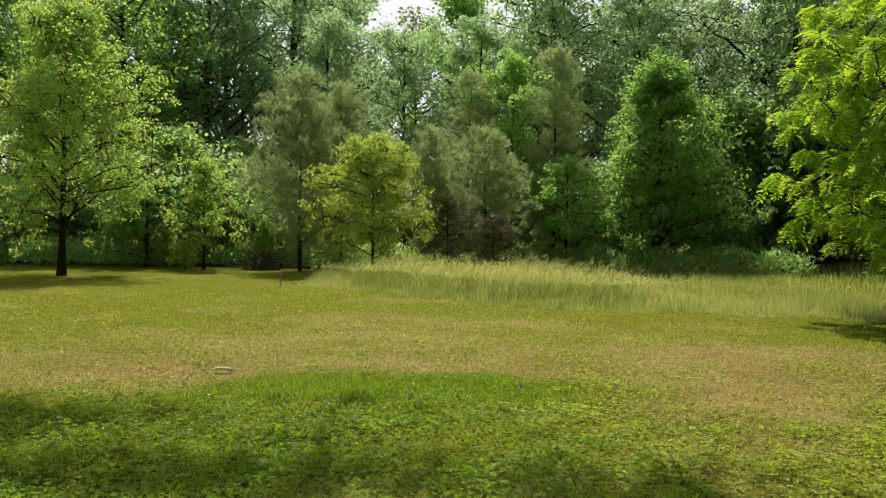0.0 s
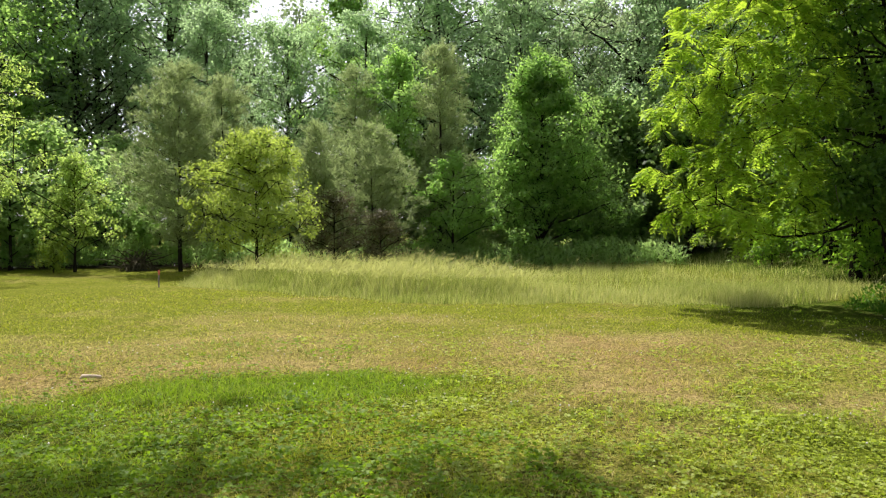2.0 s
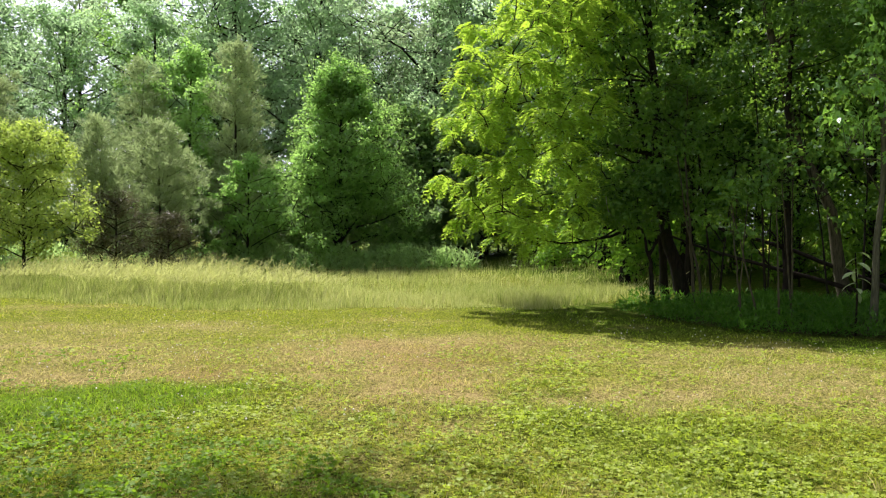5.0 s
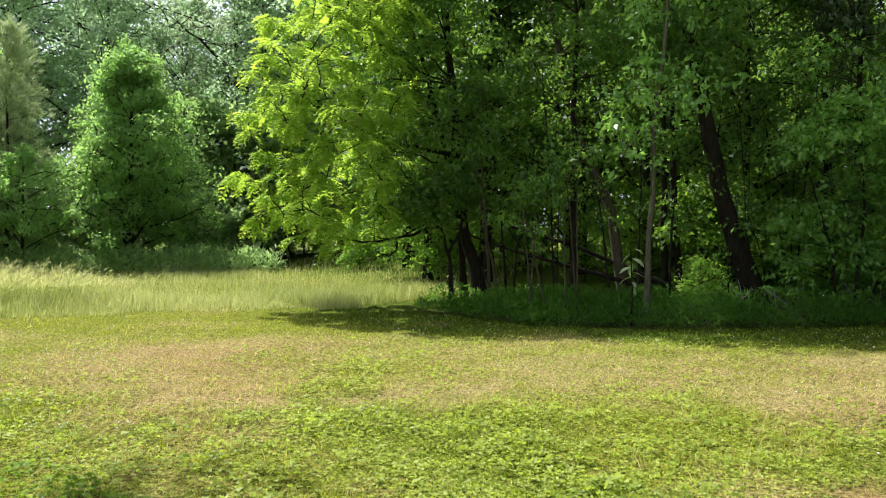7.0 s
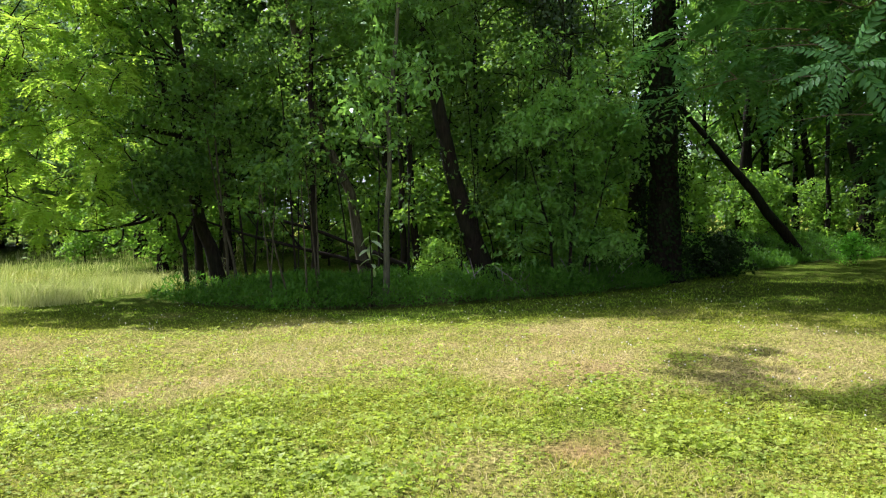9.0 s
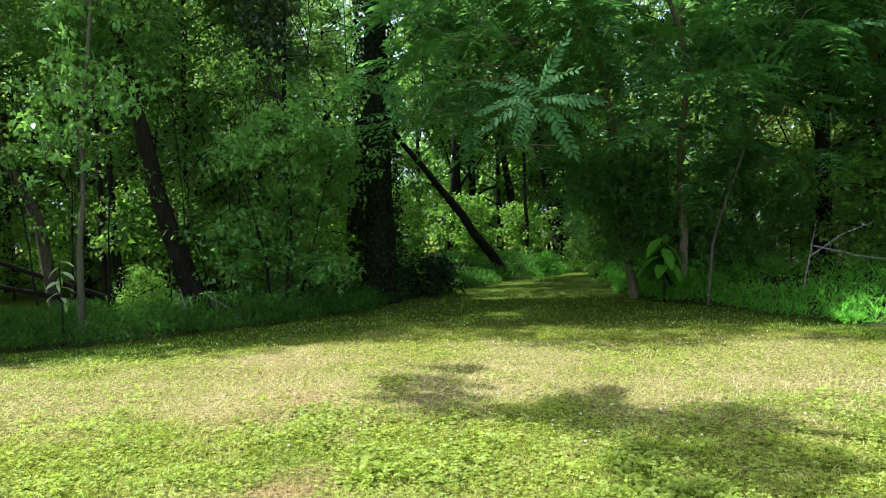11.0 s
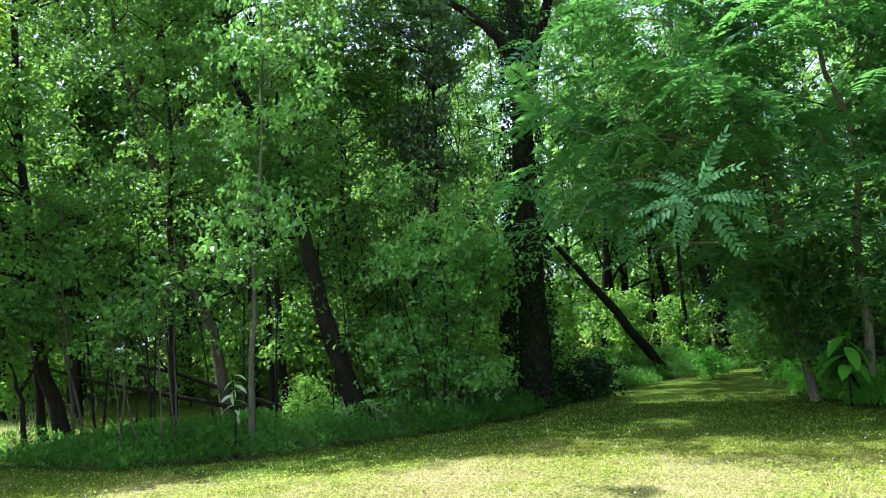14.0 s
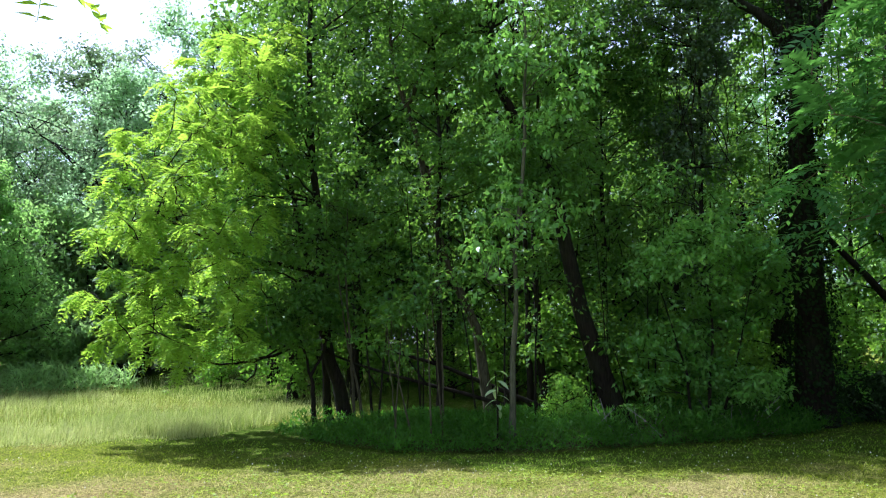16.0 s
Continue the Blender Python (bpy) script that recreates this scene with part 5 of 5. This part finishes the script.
# the sunlit leaf colour brightens this undergrowth between the dark trunks
THICKET = broadleaf("thicket_bush", (17.6, 9.3, 0), 2.2, 1.3, 0.2, SUNLIT, BARK, "undergrowth bush in the shaded wood, leaves coloured as if sunlit", 260, 16, 80, 30, 0.13, 0.075, 0.03, 0.4, category="bush")
tagged(THICKET, group="undergrowth of the shaded wood")
for i, (x, y) in enumerate(((16.2, 13.0), (17.8, 11.6), (19.5, 12.6), (21.8, 11.4), (23.6, 9.4), (18.4, 14.2), (16.2, 10.8), (19.0, 9.8), (31.5, -0.4), (26.0, -0.6), (23.0, -1.2), (21.0, -3.0), (18.6, -4.2), (16.6, -5.6), (21, 13.5), (18.4, -4.8), (22.5, -4.0), (16.0, 8.2), (16.5, 15.4), (13.6, 9.6), (20.6, 10.6), (28.5, 2.2), (30.5, 1.6), (20.0, 8.8))):
    k = SPOTS.uniform(0.7, 1.25) * (0.55 if y < np.interp(x, *np.array(BED[1:]).T) + 3.2 and y > 4 else 1.0)
    copy_thing(THICKET, Matrix.LocRotScale((x, y, low(x, y)), Euler((0, 0, SPOTS.uniform(0, 6.28))), (k, k, k * SPOTS.uniform(0.8, 1.2))))

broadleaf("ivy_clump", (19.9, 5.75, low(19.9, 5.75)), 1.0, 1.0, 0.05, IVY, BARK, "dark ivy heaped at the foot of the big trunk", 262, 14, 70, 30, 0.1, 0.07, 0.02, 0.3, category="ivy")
broadleaf("lit_bush", (26.3, 3.6, low(26.3, 3.6)), 0.9, 0.4, 0.05, LUSH, BARK, "small bright bush at the end of the mown gap", 263, 10, 24, 26, 0.13, 0.05, 0.015, 0.2, category="bush")

# ---- tree-of-heaven group over the bank ----
rs = np.random.RandomState(270)
tips = []
foot = np.array([18.8, -0.1, 0.15])
while len(tips) < 250:
    p = np.array([rs.uniform(13.4, 20.6), rs.uniform(-4.4, 5.8), rs.uniform(2.3, 10.5)])
    q = (p - (17.2, 0.7, 6.4)) / (3.4, 4.9, 4.1)
    if np.linalg.norm(q) < 1 and rs.random() < 0.35 + np.linalg.norm(q):
        tips.append(p - foot)
for p in ((14.0, 4.74, 6.4), (14.05, 4.67, 5.55), (14.07, 4.6, 4.7), (13.9, 5.04, 4.2), (14.0, 4.88, 3.55), (14.2, 4.4, 7.2), (14.6, 4.0, 3.9), (14.7, 3.7, 5.0), (15.0, 3.4, 3.6)):
    tips.append(np.array(p) - foot)


def from_foot(*points):
    return [tuple(np.array(p) - foot) for p in points]


heaven = pinnate("tree_of_heaven", tuple(foot), [(from_foot((19.3, 0.6, 0.0), (19.3, 0.8, 2.1), (19.25, 1.17, 5.3), (19.2, 2.0, 8.35), (19.1, 2.4, 11)), 0.095), (from_foot((18.7, -0.4, 0.0), (18.7, -0.5, 3.2), (18.7, -0.55, 5.55), (18.7, -0.12, 7.6), (18.8, 0.2, 11)), 0.095), (from_foot((19.25, 1.1, 4.8), (17.6, 2.2, 5.4), (15.6, 3.2, 5.6)), 0.035)],
        tips, SUMAC, TAN_BARK, "tree of heaven with long blue-green fronds and pale stems", 271, 0.95, 8, limb=0.014)
pinnate("tree_of_heaven", (20.2, -5.2, 0.3), [([(0, 0, -0.1), (0, 0.3, 3), (-0.3, 0.6, 6), (-0.3, 0.6, 10)], 0.1)], [(rs.normal() * 1.8 - 0.4, rs.normal() * 1.9 + 0.4, rs.uniform(1.8, 9.6)) for i in range(120)], SUMAC, TAN_BARK, "tree of heaven with long blue-green fronds and pale stems", 272, 0.9, 8, limb=0.014)


def side_fronds():
    """Single fronds that reach out beside the big trunk, one above another."""
    rs = np.random.RandomState(277)
    n = 22
    z = np.linspace(3.3, 7.8, n) + rs.normal(size=n) * 0.12
    at = np.stack([14.25 + rs.normal(size=n) * 0.25 + 0.08 * np.abs(z - 5), 3.5 + rs.normal(size=n) * 0.22 - 0.16 * np.abs(z - 5), z], 1) - foot
    ways = np.stack([-0.35 + rs.normal(size=n) * 0.2, 0.95 + rs.normal(size=n) * 0.1, 0.05 + rs.normal(size=n) * 0.14], 1)
    h = Heap()
    add_fronds(h, rs, at, ways, 0.95)
    h.build("fronds", SUMAC, heaven, "long fronds reaching out sideways")
    for k in range(0, n, 2):
        stem = Heap()
        stem.tube(bend(at[k], at[k] + (1.3, -1.0, 0.15), 0.05, rs, 4), np.linspace(0.006, 0.016, 4), 4)
        stem.build("limb", TAN_BARK, heaven)


side_fronds()


def frond_branch():
    """The lowest branch with its spreading fronds, each one a piece."""
    rs = np.random.RandomState(273)
    branch = thing("frond_branch", (13.3, 2.0, 3.75), "drooping branch of large pinnate fronds catching the light", "branch")
    twig = Heap()
    twig.tube([(0, 0, 0), (0.5, -0.1, -0.1), (1.6, -0.3, 0.2), (3.4, -0.7, 0.6), (5.9, -0.9, 1.2)], (0.01, 0.014, 0.018, 0.025, 0.035), 6)
    twig.build("twig", PALE_BARK, branch)
    n = np.linspace(0, 1, 6)
    rib = np.stack([n * 0.95, 0 * n, 0.1 * n - 0.32 * n ** 2], 1)
    first = Heap()
    first.tube(rib, np.linspace(0.009, 0.003, 6), 4)
    ribs = first.build("frond", SUMAC, branch)
    blade = Heap()
    w = np.array([0.0, 0.16, 0.2, 0.14, 0.0])
    x = np.array([0.0, 0.22, 0.45, 0.75, 1.0])
    spine = np.stack([x, 0 * x, 0.06 * x - 0.14 * x ** 2], 1)
    rim = np.stack([0 * w, w, 0.25 * w], 1)
    blade.add(np.concatenate([spine + rim, spine, spine + rim * (1, -1, 1)]), [(k + a, k + a + 1, k + a + 6, k + a + 5) for a in (0, 5) for k in range(4)])
    leaflet = None
    for k in range(13):
        frond = ribs if k == 0 else new("frond", ribs.data)
        frond.parent = branch
        a = k * 2.4 + rs.uniform(-0.2, 0.2)
        along_x = Vector((-0.5 + 0.05 * k, math.cos(a), 0.55 * math.sin(a) - 0.05)).normalized()
        along_y = Vector((-0.65, 0.0, 0.75)).cross(along_x).normalized()
        turn = Matrix((along_x, along_y, along_x.cross(along_y))).transposed().to_4x4()
        frond.matrix_basis = Matrix.Translation((0.1 + 0.05 * k, -0.02 * k, 0.02 + 0.03 * math.sin(k))) @ turn @ Matrix.Scale(rs.uniform(0.85, 1.15), 4)
        for m in range(21):
            u = min(1.0, 0.2 + 0.76 * (m // 2) / 9)
            side = 0 if m == 20 else (1 if m % 2 else -1)
            if leaflet is None:
                leaf = leaflet = blade.build("leaflet", SUMAC, frond)
            else:
                leaf = new("leaflet", leaflet.data)
                leaf.parent = frond
            at = [float(np.interp(u, n, rib[:, c])) for c in range(3)]
            leaf.matrix_basis = pose(*at, rs.uniform(-12, 12), rs.uniform(8, 26), side * rs.uniform(54, 68)) @ Matrix.Scale(0.175 * (1.05 - 0.55 * abs(u - 0.5)) * rs.uniform(0.85, 1.1), 4)


frond_branch()
wood_tree("bank_shrub", [([(19.0, -0.3, 0), (18.8, 0.2, 1.4), (18.5, 0.3, 2.6)], 0.04), ([(19.8, 0.5, 0), (19.6, 0.9, 1.6), (19.7, 1.0, 2.8)], 0.04)], [((18.7, 0.7, 2.6), (1.3, 1.4, 1.0), 110), ((18.9, 0.3, 1.3), (0.8, 0.9, 0.7), 60), ((20.4, 1.2, 1.9), (1.4, 1.1, 1.3), 100), ((19.6, -1.6, 2.1), (1.4, 1.4, 1.2), 100), ((19.0, -1.0, 1.2), (0.9, 1.0, 0.6), 50)], SHADE, BARK, "dense dark-leaved shrub below the taller stems", 274, 0.14, 0.07, 40, 0.36, "shrub", 0.014)
wood_tree("leaning_sapling", [([(17.35, -0.9, 0.0), (17.3, -1.0, 1.3), (17.2, -1.73, 3.35), (17.1, -2.6, 5.1), (16.9, -3.3, 6.6)], 0.035)], [((16.9, -3.3, 6.6), (0.8, 0.8, 0.7), 16)], SHADE, PALE_BARK, "thin pale sapling leaning over the bank", 275, thin=0.008)
wood_tree("yellow_shrub", [([(25.6, -4.4, 0.2), (25.5, -4.4, 2.2), (25.4, -4.4, 4.4)], 0.05)], [((25.4, -4.3, 4.2), (1.5, 1.3, 1.3), 90)], BRIGHT, BARK, "yellow-green sunlit shrub deep in the wood", 276, category="shrub")


def large_leaf(wide=0.4):
    s = np.linspace(0, 1, 7)
    w = np.sin(np.pi * np.clip(s * 0.94 + 0.04, 0, 1)) ** 0.8 * wide / 2
    mid = np.stack([s, 0 * s, 0.18 * s - 0.42 * s ** 2], 1)
    v = np.concatenate([mid + np.stack([0 * s, w, 0.25 * w], 1), mid, mid + np.stack([0 * s, -w, 0.25 * w], 1)])
    i = np.arange(6)
    return v, np.concatenate([np.stack([i, i + 1, i + 8, i + 7], 1), np.stack([i + 7, i + 8, i + 15, i + 14], 1)])


def big_leaf_plant(name, at, tall, size, material, label, seed, n):
    rs = np.random.RandomState(seed)
    plant = thing(name, (at[0], at[1], low(*at)), label, "plant")
    stalk = Heap()
    stalk.tube([(0, 0, -0.05), (0.02, 0, tall * 0.5), (0, 0.03, tall)], (0.02, 0.016, 0.01), 6)
    stalk.build("stalk", BARK, plant)
    v, f = large_leaf()
    first = mesh("leaf", v, f, material, plant, smooth=True)
    for k in range(n):
        ob = first if k == 0 else new("leaf", first.data)
        ob.parent = plant
        ob.matrix_basis = pose(0, 0, tall * (1 - 0.55 * (k / n)), rs.uniform(-15, 15), rs.uniform(5, 55), k * 137.5 + rs.uniform(-20, 20)) @ Matrix.Scale(size * rs.uniform(0.75, 1.15), 4)


big_leaf_plant("big_leaf_plant", (18.2, -0.05), 1.45, 0.76, LUSH, "plant with very large drooping green leaves on the bank", 280, 11)
# paleness of these leaves is painted sunlight
big_leaf_plant("pale_leaf_plant", (10.75, 8.9), 1.3, 0.28, SUNSTRUCK, "weedy plant at the wood's edge, hanging leaves coloured pale as if sunlit", 281, 9)

# ---- unseen trees beside and behind the viewer, added to cast shadows on the lawn ----
# thin lobes sit up-sun of the lawn patches they darken
wood_tree("shade_tree", [([(-9.5, 5.0, -0.1), (-9.0, 5.6, 4.0), (-7.5, 7.0, 8.0), (-5.5, 8.2, 10.0)], 0.3), ([(-8.4, 6.2, 6.0), (-5.5, 9.2, 8.2), (-2.4, 10.8, 8.8), (-0.5, 10.6, 8.6)], 0.12)],
          [((-2.3, 10.6, 8.8), (1.6, 0.6, 0.25), 34), ((0.6, 10.45, 8.8), (1.3, 0.42, 0.25), 22), ((-4.6, 12.2, 9.0), (1.5, 0.8, 0.3), 36), ((-2.1, 12.9, 8.9), (0.6, 0.3, 0.2), 3), ((-5.4, 10.4, 9.3), (1.6, 0.9, 0.4), 26)], OAK, BARK, "unseen tree whose limb is placed to cast dapples on the lawn", 290, 0.14, 0.09, 30, 0.27)
pinnate("shade_walnut", (3.2, -5.0, 0), [([(0, 0, -0.1), (0.2, 0.6, 4.0), (1.2, 3.5, 7.6), (3.2, 9.4, 8.4), (3.9, 11.2, 8.2)], 0.22), ([(0.2, 0.6, 4.0), (-0.4, 4.0, 7.0), (-1.0, 9.6, 6.6), (-1.15, 10.15, 5.4), (-1.25, 10.0, 3.95)], 0.06)],
        [(cx - 3.2 + rs.normal() * 0.52, cy + 5.0 + rs.normal() * 0.42, 8.35 + rs.normal() * 0.15) for cx, cy, many in ((7.5, 7.4, 6), (6.8, 6.2, 9), (6.1, 5.0, 9), (4.7, 4.8, 5)) for i in range(many)] + [(-1.25, 9.95, 4.0)], WALNUT, BARK, "walnut added behind to shade the lawn, unseen but for one tip", 291, 0.5, 7)

# ---- small things ----
def survey_stake():
    stake = thing("survey_stake", (-4.65, 21.8, low(-4.65, 21.8)), "weathered survey stake with a red-orange top in the grass", "stake")
    bm = Heap()
    bm.tube([(0, 0, -0.1), (0, 0, 0.2), (0.005, 0, 0.33)], (0.024, 0.024, 0.023), 4)
    bm.build("post", DEAD_WOOD, stake)
    top = Heap()
    top.tube([(0.005, 0, 0.33), (0.006, 0, 0.4), (0.008, 0, 0.46), (0.008, 0, 0.462)], (0.026, 0.027, 0.026, 0.003), 4)
    top.build("painted_top", plain_material("marker_paint", (0.65, 0.12, 0.07), 0.5), stake, "faded red-orange paint")


survey_stake()


def wood_scrap():
    rs = np.random.RandomState(300)
    scrap = thing("wood_scrap", (-2.55, 8.6, low(-2.55, 8.6)), "pale weathered scrap of wood lying in the lawn", "wood scrap")
    h = Heap()
    h.tube([(-0.11, 0, 0.03), (-0.08, 0.01, 0.045), (-0.02, 0.0, 0.05), (0.05, 0.015, 0.045), (0.1, 0.0, 0.04), (0.115, 0.0, 0.038)], (0.004, 0.022, 0.016, 0.024, 0.02, 0.004), 6, 0.7, rs)
    h.build("piece", plain_material("bleached_wood", (0.48, 0.4, 0.25), 0.8, 0.3, 20.0), scrap, smooth=True)


wood_scrap()


def brush_pile():
    rs = np.random.RandomState(301)
    pile = thing("brush_pile", (-7.2, 30.4, 0), "brown heap of dead sticks at the woods' foot", "brush pile")
    for k in range(46):
        a, r = rs.uniform(0, 6.28), rs.uniform(0.2, 0.85)
        foot = np.array([math.cos(a) * r, math.sin(a) * r * 0.7, 0])
        top = foot * rs.uniform(-1.0, 0.3) + (rs.normal() * 0.5, rs.normal() * 0.3, rs.uniform(0.2, 0.85))
        h = Heap()
        h.tube(bend(foot, top, 0.1, rs, 4, 0.05), np.linspace(0.035, 0.012, 4), 4)
        h.build("stick", BROWN_BARK, pile)


brush_pile()


def dead_limb(at, lines, label):
    limb = thing("dead_limb", at, label, "dead branch")
    for line in lines:
        h = Heap()
        h.tube(line, np.linspace(0.014, 0.005, len(line)), 5)
        h.build("stick", DEAD_WOOD, limb)


dead_limb((16.2, -2.4, low(16.2, -2.4) - 0.05), [[(0, 0, 0), (-0.02, -0.2, 1.0), (-0.04, -0.32, 1.65)], [(-0.02, -0.2, 1.0), (-0.06, -0.75, 1.4), (-0.1, -1.25, 1.6)], [(-0.03, -0.25, 1.2), (-0.1, -1.0, 1.0), (-0.15, -1.6, 0.9)]], "bare pale twig standing on the weedy bank")
rs = np.random.RandomState(302)
for x, y, many in ((14.25, 8.35, 7), (15.85, 6.75, 8), (13.3, 8.6, 5)):
    lines = []
    for k in range(many):
        a, r = rs.uniform(0, 6.28), rs.uniform(0.3, 0.7)
        p = np.array([rs.normal() * 0.25, rs.normal() * 0.25, 0.02])
        q = p + (math.cos(a) * r, math.sin(a) * r, rs.uniform(0.1, 0.75))
        lines.append([tuple(p), tuple((p + q) / 2 + rs.normal(size=3) * 0.06), tuple(q)])
    dead_limb((x, y, low(x, y)), lines, "tangle of pale dead twigs at the wood's foot")
